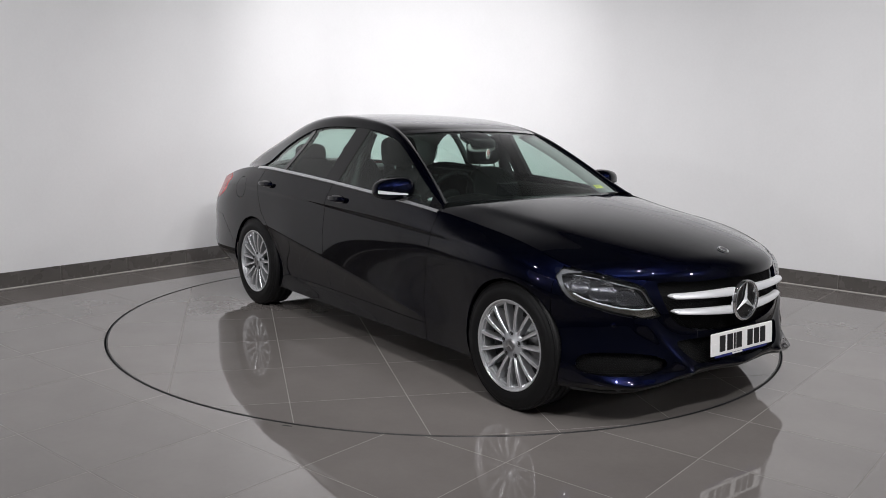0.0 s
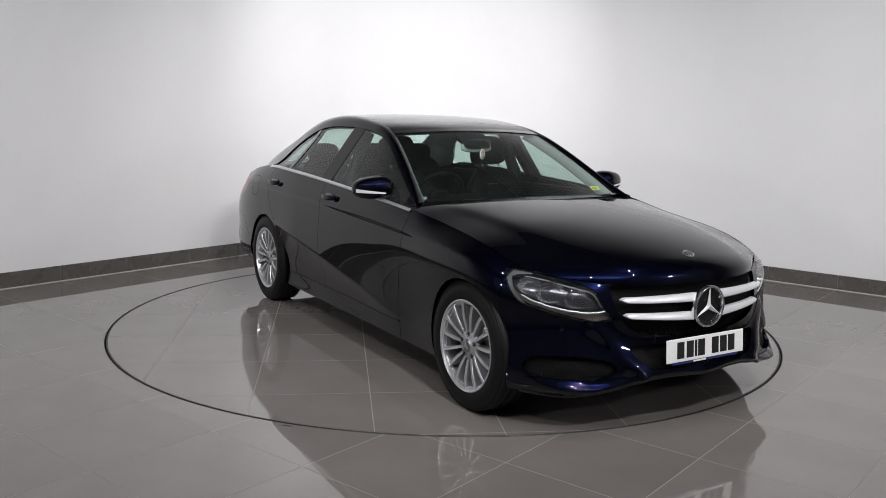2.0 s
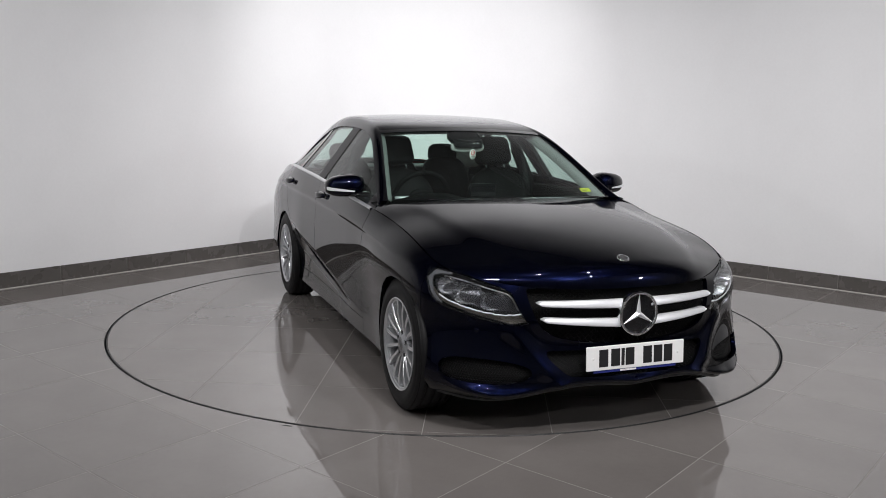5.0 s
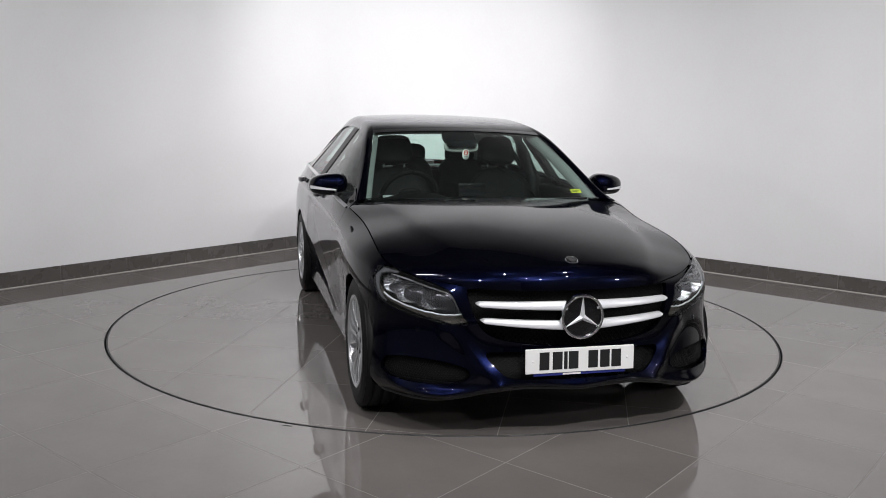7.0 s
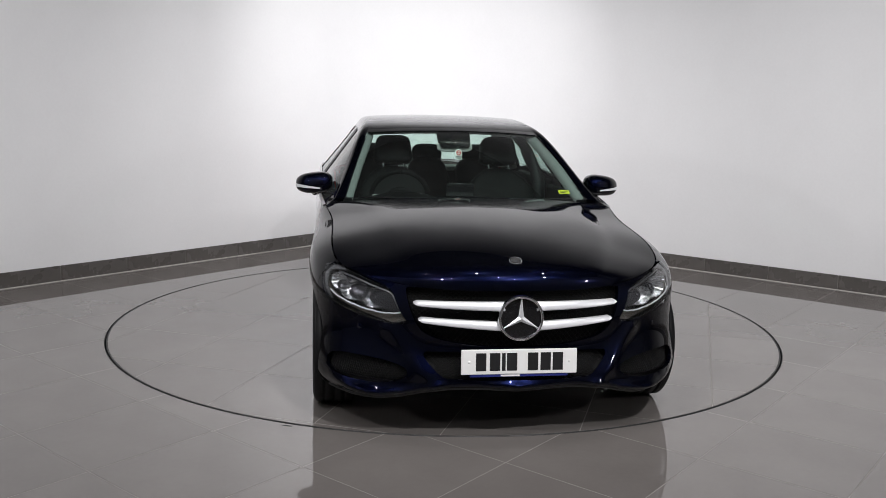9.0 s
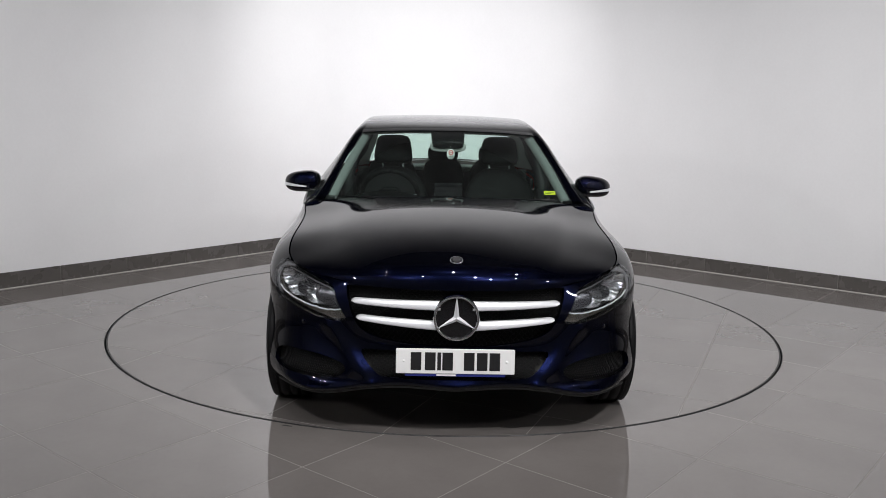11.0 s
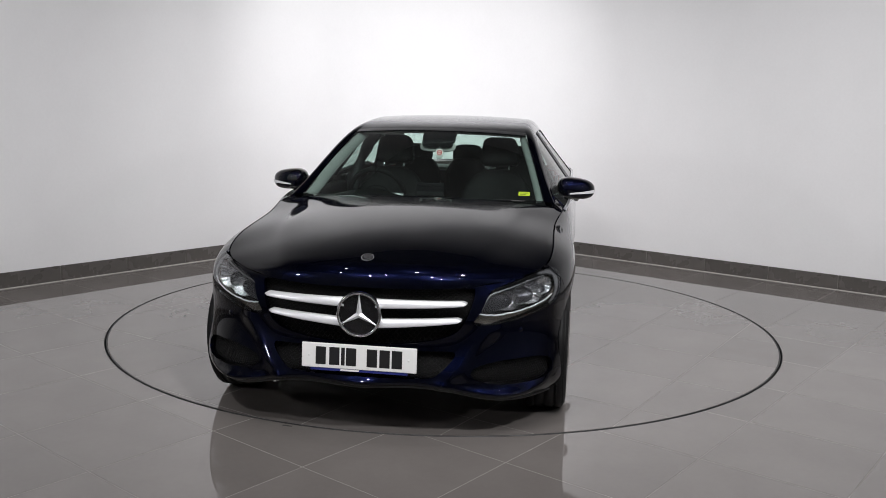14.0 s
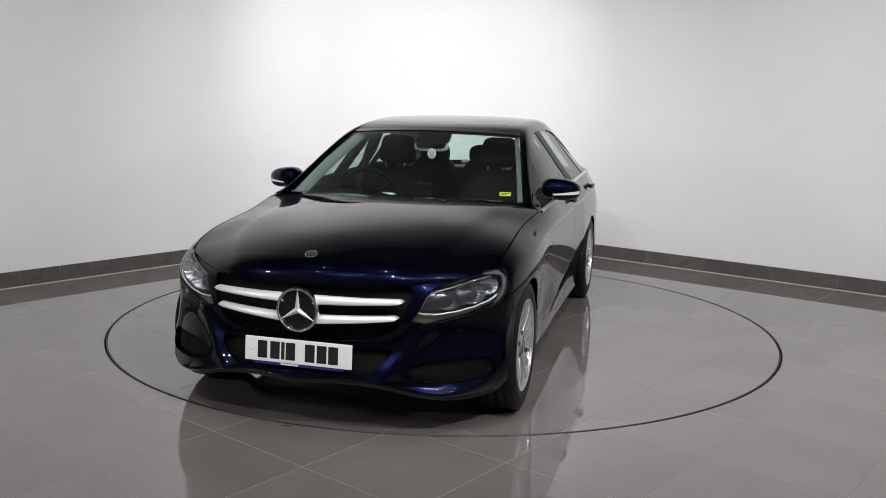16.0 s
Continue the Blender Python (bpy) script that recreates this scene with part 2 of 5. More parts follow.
def sheet(P, sd=None, flange=0.012, gap=0.0018, lift=0.0):
    """Verts and faces of the part of the grid P (nu, nv, 3) where sd < 0: its rim drawn onto the outline and turned inwards."""
    P = P.copy()
    nu, nv = P.shape[:2]
    Pu, Pv = np.gradient(P, axis=0), np.gradient(P, axis=1)
    N = np.cross(Pu, Pv)
    N /= np.linalg.norm(N, axis=-1, keepdims=True) + 1e-12
    if sd is None:
        keep = np.ones((nu - 1, nv - 1), bool)
    else:
        s = sd + gap
        c = (s[:-1, :-1] + s[1:, :-1] + s[:-1, 1:] + s[1:, 1:]) / 4
        keep = c < 0
        kept, lost = np.zeros((nu, nv), bool), np.zeros((nu, nv), bool)
        for a in (0, 1):
            for b in (0, 1):
                kept[a:nu - 1 + a, b:nv - 1 + b] |= keep
                lost[a:nu - 1 + a, b:nv - 1 + b] |= ~keep
        rim = kept & lost
        gu, gv = np.gradient(s, axis=0), np.gradient(s, axis=1)
        E, Fm, G = (Pu * Pu).sum(-1), (Pu * Pv).sum(-1), (Pv * Pv).sum(-1)
        det = E * G - Fm * Fm + 1e-14
        iu, iv = (G * gu - Fm * gv) / det, (-Fm * gu + E * gv) / det
        q = gu * iu + gv * iv + 1e-9
        du, dv = np.clip(-s * iu / q, -1.2, 1.2), np.clip(-s * iv / q, -1.2, 1.2)
        P[rim] += (Pu * du[..., None] + Pv * dv[..., None])[rim]
    P += N * lift
    idx = np.arange(nu * nv).reshape(nu, nv)
    F = np.stack([idx[:-1, :-1], idx[1:, :-1], idx[1:, 1:], idx[:-1, 1:]], -1)[keep]
    if not len(F):
        return [], []
    V, NN = P.reshape(-1, 3), N.reshape(-1, 3)
    if flange:
        seen = {}
        for f in F:
            for a, b in zip(f, np.roll(f, -1)):
                seen[(a, b)] = 1
        rimE = [(a, b) for a, b in seen if (b, a) not in seen]
        ids = {v: i for i, v in enumerate(sorted({v for e in rimE for v in e}))}
        top = np.array([V[v] for v in ids])
        low = np.array([V[v] - NN[v] * flange for v in ids])
        base, k = len(V), len(ids)
        FF = [tuple(f) for f in F] + [(base + ids[b], base + ids[a], base + k + ids[a], base + k + ids[b]) for a, b in rimE]
        V = np.concatenate([V, top, low])
    else:
        FF = [tuple(f) for f in F]
    used = sorted({i for f in FF for i in f})
    m = {v: i for i, v in enumerate(used)}
    return V[used], [tuple(m[i] for i in f) for f in FF]


def flip(V, F):
    """The mirror image across the car's length."""
    V = np.array(V, float).reshape(-1, 3)
    V[:, 1] *= -1
    return V, [tuple(reversed(f)) for f in F]


def both(V, F):
    W, G = flip(V, F)
    n = len(V)
    return np.concatenate([np.asarray(V, float), W]), list(F) + [tuple(i + n for i in f) for f in G]


# ---------------------------------------------------------------- room
def room():
    t = 0.2
    R = COVE
    pts = [(X_WALL, Y_FAR)]
    for i in range(25):
        a = math.pi - math.pi / 2 * i / 24
        pts.append((X_WALL + R + R * math.cos(a), Y_WALL - R + R * math.sin(a)))
    pts.append((X_FAR, Y_WALL))
    V, F = [], []
    for x, y in pts:
        V += [at_room(x, y, 0), at_room(x, y, CEIL)]
    cx, cy = (X_WALL + X_FAR) / 2, (Y_WALL + Y_FAR) / 2
    n = len(V)
    for i, (x, y) in enumerate(pts):
        ox = x - t if x < cx else x
        oy = y + t if y > cy else y
        V += [at_room(ox, oy, 0), at_room(ox, oy, CEIL)]
    for i in range(len(pts) - 1):
        a = 2 * i
        F += [(a, a + 1, a + 3, a + 2), (n + a, n + a + 2, n + a + 3, n + a + 1), (a + 1, n + a + 1, n + a + 3, a + 3)]
    tagged(piece("wall_back", V, F, WALL), "smooth white painted studio wall with a coved corner", "wall", kind="structure")
    for nm, (x0, y0, x1, y1) in (("wall_east", (X_FAR, Y_FAR - t, X_FAR + t, Y_WALL + t)), ("wall_south", (X_WALL - t, Y_FAR - t, X_FAR, Y_FAR))):
        tagged(part(nm, box_bm((x1 - x0, y1 - y0, CEIL), ((x0 + x1) / 2, (y0 + y1) / 2, CEIL / 2), m=ROOM), WALL), "plain white painted studio wall", "wall", kind="structure")
    tagged(part("ceiling", box_bm((X_FAR - X_WALL + 2 * t, Y_WALL - Y_FAR + 2 * t, 0.15), (cx, cy, CEIL + 0.077), m=ROOM), CEILING), "dark matt studio ceiling", "ceiling", kind="structure")


room()


def spot_fitting(eye, aim):
    e, a = Vector(eye), Vector(aim)
    ob = new("ceiling_spotlight")
    ob.matrix_world = Matrix.Translation((e.x, e.y, CEIL))
    d = (a - e).normalized()
    V, F = lathe([(0.0, 0.03), (0.05, 0.03), (0.055, 0.02), (0.055, 0.0)], 20, "z")
    piece("canopy", [(x, y, -z) for x, y, z in V], F, TRIM, ob)
    q = look((e.x, e.y, e.z), aim)
    V, F = lathe([(0.0, 0.16), (0.05, 0.16), (0.062, 0.14), (0.062, 0.02), (0.055, 0.02), (0.05, 0.10), (0.0, 0.10)], 20, "z")
    b = piece("lamp_body", [Matrix.Translation((-e.x, -e.y, -CEIL)) @ q @ Vector((x, y, z + 0.05)) for x, y, z in V], F, TRIM, ob)
    V, F = tube([(0, 0, -0.02), (0, 0, e.z - CEIL + 0.04)], 0.012)
    piece("stem", V, F, TRIM, ob)
    return tagged(ob, "black ceiling spotlight on a short stem", "spotlight", "studio spotlights")


for eye, aim in LAMPS:
    spot_fitting(eye, aim)

# ---------------------------------------------------------------- car body as surfaces
PIVOT = Vector((-1.669, 0.006, 0))                     # turntable's axis, from the middle of the front axle
PLAN = np.array([(0.722, 0.0), (0.708, 0.20), (0.662, 0.41), (0.575, 0.610), (0.452, 0.778), (0.275, 0.888), (0.0, 0.920), (-0.40, 0.916),
                 (-0.9, 0.907), (-1.8, 0.905), (-2.5, 0.908), (-2.84, 0.912), (-3.30, 0.893), (-3.69, 0.82), (-3.90, 0.66), (-3.985, 0.33), (-4.0, 0.0)])
ST = np.arange(17.0)
VK = (0.0, 0.09, 0.30, 0.55, 0.82, 1.0)
LOOPS = (  # (stations, heights), (stations, insets)
    (((0, 2, 2.7, 3.3, 4.3, 5.5, 8, 10, 12, 13, 16), (0.262, 0.252, 0.210, 0.188, 0.196, 0.195, 0.185, 0.185, 0.25, 0.28, 0.30)),
     ((0, 3, 5, 8, 10, 12, 16), (0.045, 0.03, 0.02, 0.055, 0.055, 0.04, 0.07))),
    (((0, 2, 2.7, 3.3, 4.3, 5.5, 8, 10, 12, 13, 16), (0.292, 0.284, 0.250, 0.234, 0.244, 0.255, 0.265, 0.265, 0.31, 0.33, 0.35)),
     ((0, 3, 5, 6, 7, 8, 10, 11, 12, 16), (0.0, -0.015, -0.005, 0.008, 0.034, 0.056, 0.056, 0.026, 0.008, 0.02))),
    (((0, 4, 6, 8, 10, 12, 16), (0.42, 0.42, 0.44, 0.43, 0.44, 0.46, 0.48)),
     ((0, 3, 5, 6, 7, 8, 10, 11, 12, 16), (0.025, 0.012, 0.008, 0.008, 0.026, 0.048, 0.044, 0.016, 0.0, 0.0))),
    (((0, 4, 6, 8, 10, 12, 16), (0.565, 0.57, 0.61, 0.62, 0.64, 0.66, 0.66)),
     ((0, 2, 3, 4, 5, 7, 8, 10, 12, 16), (0.012, 0.022, 0.030, 0.024, 0.014, 0.008, 0.030, 0.026, 0.0, 0.012))),
    (((0, 2, 3, 4, 5, 6, 7, 8, 9, 10, 11, 12, 13, 14, 16), (0.668, 0.664, 0.668, 0.686, 0.708, 0.765, 0.80, 0.83, 0.86, 0.885, 0.895, 0.865, 0.80, 0.80, 0.82)),
     ((0, 3, 4, 5, 6, 7, 8, 10, 12, 13, 16), (0.03, 0.050, 0.042, 0.034, 0.020, 0.020, 0.026, 0.026, 0.028, 0.034, 0.03))),
    (((0, 2, 3, 4, 5, 6, 7, 8, 9, 10, 11, 12, 13, 14, 16), (0.702, 0.702, 0.712, 0.740, 0.772, 0.835, 0.892, 0.957, 1.012, 1.040, 1.036, 0.985, 0.905, 0.905, 0.93)),
     ((0, 2, 3, 4, 5, 6, 7, 8, 9, 10, 11, 12, 13, 14, 16), (0.032, 0.048, 0.078, 0.092, 0.098, 0.108, 0.105, 0.045, 0.045, 0.052, 0.072, 0.095, 0.085, 0.07, 0.06))),
)


def plan(u):
    """The plan's outline at station u (negative: the other side), with its outward normal."""
    u = np.asarray(u, float)
    s, a = np.sign(u) + (u == 0), np.abs(u)
    full = np.concatenate([PLAN[:0:-1] * (1, -1), PLAN])
    k = np.arange(-16, 17.0)
    p = spline(k, full, u)
    d = spline(k, full, np.clip(u + 0.02, -16, 16)) - spline(k, full, np.clip(u - 0.02, -16, 16))
    n = np.stack([d[:, 1], -d[:, 0]], -1)
    return p, n / np.linalg.norm(n, axis=-1, keepdims=True)


def ease(t):
    t = np.clip(t, 0, 1)
    return t * t * (3 - 2 * t)


def band(us, vs):
    """The body's sides, nose and tail: a grid of points for stations us and heights vs (0 sill, 1 top edge)."""
    us, vs = np.asarray(us, float), np.asarray(vs, float)
    p, n = plan(us)
    K = np.empty((len(VK), len(us), 3))
    for k, ((zs, zv), (ds, dv)) in enumerate(LOOPS):
        K[k, :, 2] = spline(zs, zv, np.abs(us))
        K[k, :, :2] = p - n * spline(ds, dv, np.abs(us))[:, None]
    P = spline(VK, K, vs).transpose(1, 0, 2)
    zc = np.interp(-P[..., 0], (-0.3, 0.3, 1.0, 2.0, 3.0, 3.6), (0.745, 0.800, 0.835, 0.868, 0.885, 0.86))
    dz = P[..., 2] - zc
    fade = np.clip((0.15 - P[..., 0]) / 0.4, 0, 1) * np.clip((P[..., 0] + 3.75) / 0.4, 0, 1)
    lift = 0.0075 * np.exp(-np.where(dz > 0, dz / 0.05, dz / 0.014) ** 2) * fade
    # lower door crease, rising from behind the front wheel to the rear one
    dz = P[..., 2] - np.interp(-P[..., 0], (0.75, 2.45, 2.95), (0.325, 0.60, 0.68))
    fade = ease((-0.45 - P[..., 0]) / 0.6) * ease((P[..., 0] + 2.95) / 0.75)
    lift = lift + 0.042 * np.exp(np.where(dz > 0, -dz / 0.28, dz / 0.13)) * fade
    P[..., :2] += n[:, None] * lift[..., None]
    near = np.abs(us) < 5.4
    if near.any():                                     # winged ridge from the lamps down to the lip
        q = np.stack([np.abs(P[near][..., 1]), P[near][..., 2]], -1)
        d = line_distance(q, RIDGE)
        d2 = line_distance(q, LIP)
        P[near, :, :2] += n[near][:, None] * (0.046 * np.exp(-(d2 / 0.027) ** 2) * np.clip((0.84 - q[..., 0]) / 0.2, 0.0, 1))[..., None]
        P[near, :, :2] += n[near][:, None] * (0.013 * np.exp(-(d / 0.036) ** 2) * np.clip((0.82 - q[..., 0]) / 0.16, 0.0, 1))[..., None]
    return P


RIDGE = np.array([(0.56, 0.505), (0.515, 0.460), (0.47, 0.405), (0.43, 0.350), (0.39, 0.305), (0.36, 0.28)])
LIP = np.array([(0.0, 0.272), (0.25, 0.270), (0.36, 0.266), (0.43, 0.248), (0.50, 0.234), (0.60, 0.222), (0.72, 0.230), (0.84, 0.26)])


def line_distance(P, line):
    d = np.full(P.shape[:-1], 1e9)
    for a, b in zip(line[:-1], line[1:]):
        e, w = b - a, P - a
        t = np.clip((w @ e) / (e @ e + 1e-12), 0, 1)
        d = np.minimum(d, np.linalg.norm(w - t[..., None] * e, axis=-1))
    return d


def top_edge(us):
    return band(us, [1.0])[:, 0]


def station_at(x):
    """Station on the flank where the top edge has this length coordinate."""
    u = np.linspace(3, 13.8, 500)
    e = top_edge(u)[:, 0]
    return np.interp(-np.asarray(x, float), -e, u)


def arc_of(P):
    """Length along the nose's outline for points (x, y)."""
    u = np.linspace(0, 7, 400)
    q, _ = plan(u)
    a = np.concatenate([[0], np.cumsum(np.linalg.norm(np.diff(q, axis=0), axis=1))])
    P = np.asarray(P, float)
    d = np.linalg.norm(P[..., None, :2] * np.array([1.0, 1.0]) - q, axis=-1)
    return a[d.argmin(-1)]


def ring(c, r, n=48):
    return [(c[0] + r * math.cos(2 * math.pi * i / n), c[1] + r * math.sin(2 * math.pi * i / n)) for i in range(n)]


ARCH_F, ARCH_R = ring((0.0, 0.330), 0.334), ring((-2.84, 0.330), 0.334)
CUT_F = [(-0.640, 1.2), (-0.650, 0.93), (-0.66, 0.82), (-0.700, 0.64), (-0.735, 0.42), (-0.72, 0.29)]
CUT_B = [(-1.66, 1.2), (-1.72, 1.04), (-1.80, 0.90), (-1.837, 0.64), (-1.825, 0.48), (-1.80, 0.29)]
CUT_R = [(-2.66, 1.2), (-2.71, 1.03), (-2.785, 0.935), (-2.770, 0.834), (-2.714, 0.714), (-2.60, 0.61), (-2.50, 0.50), (-2.43, 0.29)]
LAMP = rounded([(0.508, 0.544), (0.52, 0.537), (0.58, 0.534), (0.66, 0.540), (0.75, 0.557), (0.85, 0.582), (0.945, 0.605), (0.995, 0.635), (1.035, 0.690), (1.075, 0.738), (1.085, 0.753), (1.07, 0.758),
                (0.99, 0.757), (0.90, 0.747), (0.76, 0.723), (0.64, 0.695), (0.602, 0.681), (0.590, 0.668), (0.562, 0.612), (0.528, 0.570)], 1)   # along the nose, height
GRILLE = rounded([(-0.47, 0.700), (-0.495, 0.690), (-0.46, 0.56), (-0.40, 0.487), (-0.20, 0.456), (0, 0.450), (0.20, 0.456), (0.40, 0.487), (0.46, 0.56), (0.495, 0.690), (0.47, 0.700), (0, 0.698)], 2)
INTAKE = rounded([(0.50, 0.352), (0.58, 0.372), (0.70, 0.380), (0.80, 0.376), (0.836, 0.345), (0.838, 0.290), (0.74, 0.272), (0.60, 0.274), (0.515, 0.298), (0.485, 0.325)], 1)
LOWER = rounded([(-0.43, 0.415), (-0.345, 0.325), (-0.30, 0.312), (0.30, 0.312), (0.345, 0.325), (0.43, 0.415), (0.38, 0.425), (-0.38, 0.425)], 2)


def flank_sd(P, poly, *holes):
    q = P[..., [0, 2]]
    s = inside(q, poly)
    for h in holes:
        s = np.maximum(s, -inside(q, h))
    return s


car = new("car")
tagged(car, "dark navy metallic four-door saloon car with silver alloy wheels", "car")
OFFSET = Vector((0, 0, 0)) - PIVOT


def car_piece(name, V, F, material, parent=None, label="", smooth=True):
    ob = piece(name, V, F, material, parent or car, label, smooth)
    if parent is None:
        ob.location = OFFSET
    return ob


def car_part(name, bm, material, parent=None, label="", smooth=False, angle=None):
    ob = part(name, bm, material, parent or car, label, smooth, angle)
    if parent is None:
        ob.location = OFFSET
    return ob


def pair(name, V, F, material, label=""):
    """The same part on both flanks."""
    return car_piece(name, V, F, material, None, label), car_piece(name, *flip(V, F), material, None, label)


def body_shell():
    vs = np.linspace(0, 1, 75)
    # nose
    us = np.linspace(-5.15, 5.15, 190)
    P = band(us, vs)
    A = np.sign(P[..., 1]) * arc_of(np.stack([P[..., 0], np.abs(P[..., 1])], -1))
    u2 = np.abs(us)[:, None] + 0 * P[..., 0]
    q, az = P[..., 1:], np.stack([np.abs(A), P[..., 2]], -1)
    lamp = inside(np.stack([np.abs(arc_grid(us))[:, None] + 0 * A, P[..., 2]], -1), LAMP)
    ay = np.stack([np.abs(P[..., 1]), P[..., 2]], -1)
    s = np.maximum.reduce([-lamp, -inside(q, GRILLE), -inside(ay, INTAKE), -inside(q, LOWER), (0.262 - P[..., 0]) * 1.0])
    s = np.maximum(s, -inside(P[..., [0, 2]], ring((0.0, 0.330), 0.334)) * 1.0)
    nose = car_piece("front_bumper", *sheet(P, s, 0.02), PAINT, None, "navy front bumper with mesh air intakes")
    # dark pieces behind the openings
    back = P - 0.045 * normals(P)
    s2 = np.minimum.reduce([inside(q, GRILLE), inside(ay, INTAKE), inside(q, LOWER)])
    car_piece("intake_backing", *sheet(back, s2 - 0.03, 0), MESH, None, "black plastic behind the air intakes")
    # lamps: clear lens in the hole, dark bowl behind
    for sgn in (1, -1):
        uu = np.linspace(1.6, 5.6, 110) * sgn
        if sgn < 0:
            uu = uu[::-1]
        Q = band(uu, np.linspace(0.45, 1, 60))
        sd = inside(np.stack([np.abs(arc_grid(uu))[:, None] + 0 * Q[..., 0], Q[..., 2]], -1), LAMP)
        headlamp(sgn, Q, sd)
    # flanks
    us = np.linspace(4.6, 13.2, 430)
    P = band(us, vs)
    x, z = P[..., 0], P[..., 2]
    fender = [(0.262, 0.1), (0.262, 1.2)] + CUT_F + [(-0.72, 0.27), (-0.72, 0.1)]
    sl = (us > 4.6) & (us < 8.4)
    pair("front_wing", *sheet(P[sl], flank_sd(P[sl], fender, ARCH_F), 0.014), PAINT)
    sl = (us > 7.2) & (us < 10.2)
    pair("front_door", *sheet(P[sl], flank_sd(P[sl], CUT_F + CUT_B[::-1]), 0.014), PAINT)
    sl = (us > 8.5) & (us < 11.6)
    pair("rear_door", *sheet(P[sl], flank_sd(P[sl], CUT_B + CUT_R[::-1], ARCH_R), 0.014), PAINT)
    sl = (us > 7) & (us < 11.2)
    pair("sill", *sheet(P[sl], flank_sd(P[sl], [(-0.72, 0.1), (-0.72, 0.29), (-2.6, 0.29), (-2.6, 0.1)], ARCH_R), 0.014), PAINT)
    us = np.linspace(9.6, 14.6, 260)
    P = band(us, vs)
    tail = [(-3.36, 0.925), (-3.42, 0.81), (-3.60, 0.74), (-4.1, 0.74), (-4.1, 0.95), (-3.6, 0.97)]
    quarter = CUT_R + [(-2.43, 0.1), (-3.25, 0.1), (-3.22, 0.45), (-3.45, 0.62), (-4.2, 0.64), (-4.2, 1.2)]
    sd = flank_sd(P, quarter, ARCH_R, tail)
    flap = rounded([(-2.99, 0.945), (-3.155, 0.945), (-3.165, 0.79), (-3.00, 0.79)], 3)
    car_piece("rear_wing", *sheet(P, sd, 0.014), PAINT)
    car_piece("rear_wing", *flip(*sheet(P, np.maximum(sd, -inside(P[..., [0, 2]], flap)), 0.014)), PAINT)
    car_piece("fuel_flap", *flip(*sheet(P, inside(P[..., [0, 2]], flap), 0.014)), PAINT)
    pair("tail_lamp", *sheet(P, flank_sd(P, tail), 0.02, 0.003, -0.001), RED, "red tail lamp")
    us = np.linspace(11, 16, 200)
    P = band(us, vs)
    sd = flank_sd(P, [(-3.22, 0.1), (-3.22, 0.45), (-3.45, 0.62), (-4.2, 0.64), (-4.2, 0.1)], ARCH_R)
    V, F = both(*sheet(P, sd, 0.014))
    car_piece("rear_bumper", V, F, PAINT)
    sd = flank_sd(P, [(-3.45, 0.64), (-4.2, 0.64), (-4.2, 1.2), (-3.45, 1.2)], tail) - 0.0
    sd = np.maximum(sd, (P[..., 1] - 0.62))
    V, F = both(*sheet(P, sd, 0.014))
    car_piece("boot_lid", V, F, PAINT)
    # wheel wells and floor pan
    for cx in (0.0, -2.84):
        for sg in (1, -1):
            V, F = [], []
            n = 20
            for i in range(n + 1):
                a = math.pi * 1.25 * i / n - math.pi * 0.125
                for yy in (0.845, 0.50):
                    V.append((cx + 0.36 * math.cos(a), sg * yy, 0.335 + 0.36 * math.sin(a)))
            c = len(V)
            V.append((cx, sg * 0.50, 0.335))
            for i in range(n):
                F += [(2 * i, 2 * i + 1, 2 * i + 3, 2 * i + 2), (2 * i + 1, c, 2 * i + 3)]
            car_piece("wheel_arch_liner", V, F, RUBBER)
    car_part("underbody", box_bm((2.05, 1.62, 0.10), (-1.42, 0, 0.235), 0.02), TRIM)
    car_part("underbody", box_bm((0.95, 1.28, 0.12), (0.05, 0, 0.262), 0.02), TRIM)
    car_part("underbody", box_bm((1.35, 1.24, 0.14), (-3.05, 0, 0.300), 0.02), TRIM)
    q, nn = plan(np.linspace(-4.9, 4.9, 60))
    q = q - nn * 0.015
    V = [(x, y, 0.275) for x, y in q] + [(x, y, 0.262) for x, y in q]
    F = [tuple(range(59, -1, -1)), tuple(range(60, 120))] + [(i, i + 1, i + 61, i + 60) for i in range(59)]
    car_piece("undertray", V, F, TRIM, None, "black tray under the nose", False)
    car_part("underbody", box_bm((0.32, 1.20, 0.14), (-3.62, 0, 0.38), 0.02), TRIM)


def arc_grid(us):
    u = np.linspace(0, 9, 500)
    q, _ = plan(u)
    a = np.concatenate([[0], np.cumsum(np.linalg.norm(np.diff(q, axis=0), axis=1))])
    return np.interp(np.abs(us), u, a)


def normals(P):
    N = np.cross(np.gradient(P, axis=0), np.gradient(P, axis=1))
    return N / (np.linalg.norm(N, axis=-1, keepdims=True) + 1e-12)


def lamp_point(arc, z, depth, sgn):
    """A place behind the lamp's lens: arc along the nose, height, depth behind the lens."""
    u = float(np.interp(arc, arc_grid(np.linspace(0, 8, 400)), np.linspace(0, 8, 400)))
    G = band([u - 0.03, u, u + 0.03], np.linspace(0.4, 1, 80))
    k = int(np.abs(G[1, :, 2] - z).argmin())
    k = min(max(k, 1), 78)
    p = G[1, k] - normals(G)[1, k] * depth
    return Vector((p[0], sgn * p[1], p[2]))


def lamp_line(points, depth, sgn, n=48):
    P = spline(np.arange(float(len(points))), np.array(points), np.linspace(0, len(points) - 1, n))
    return [lamp_point(a, z, depth, sgn) for a, z in P]


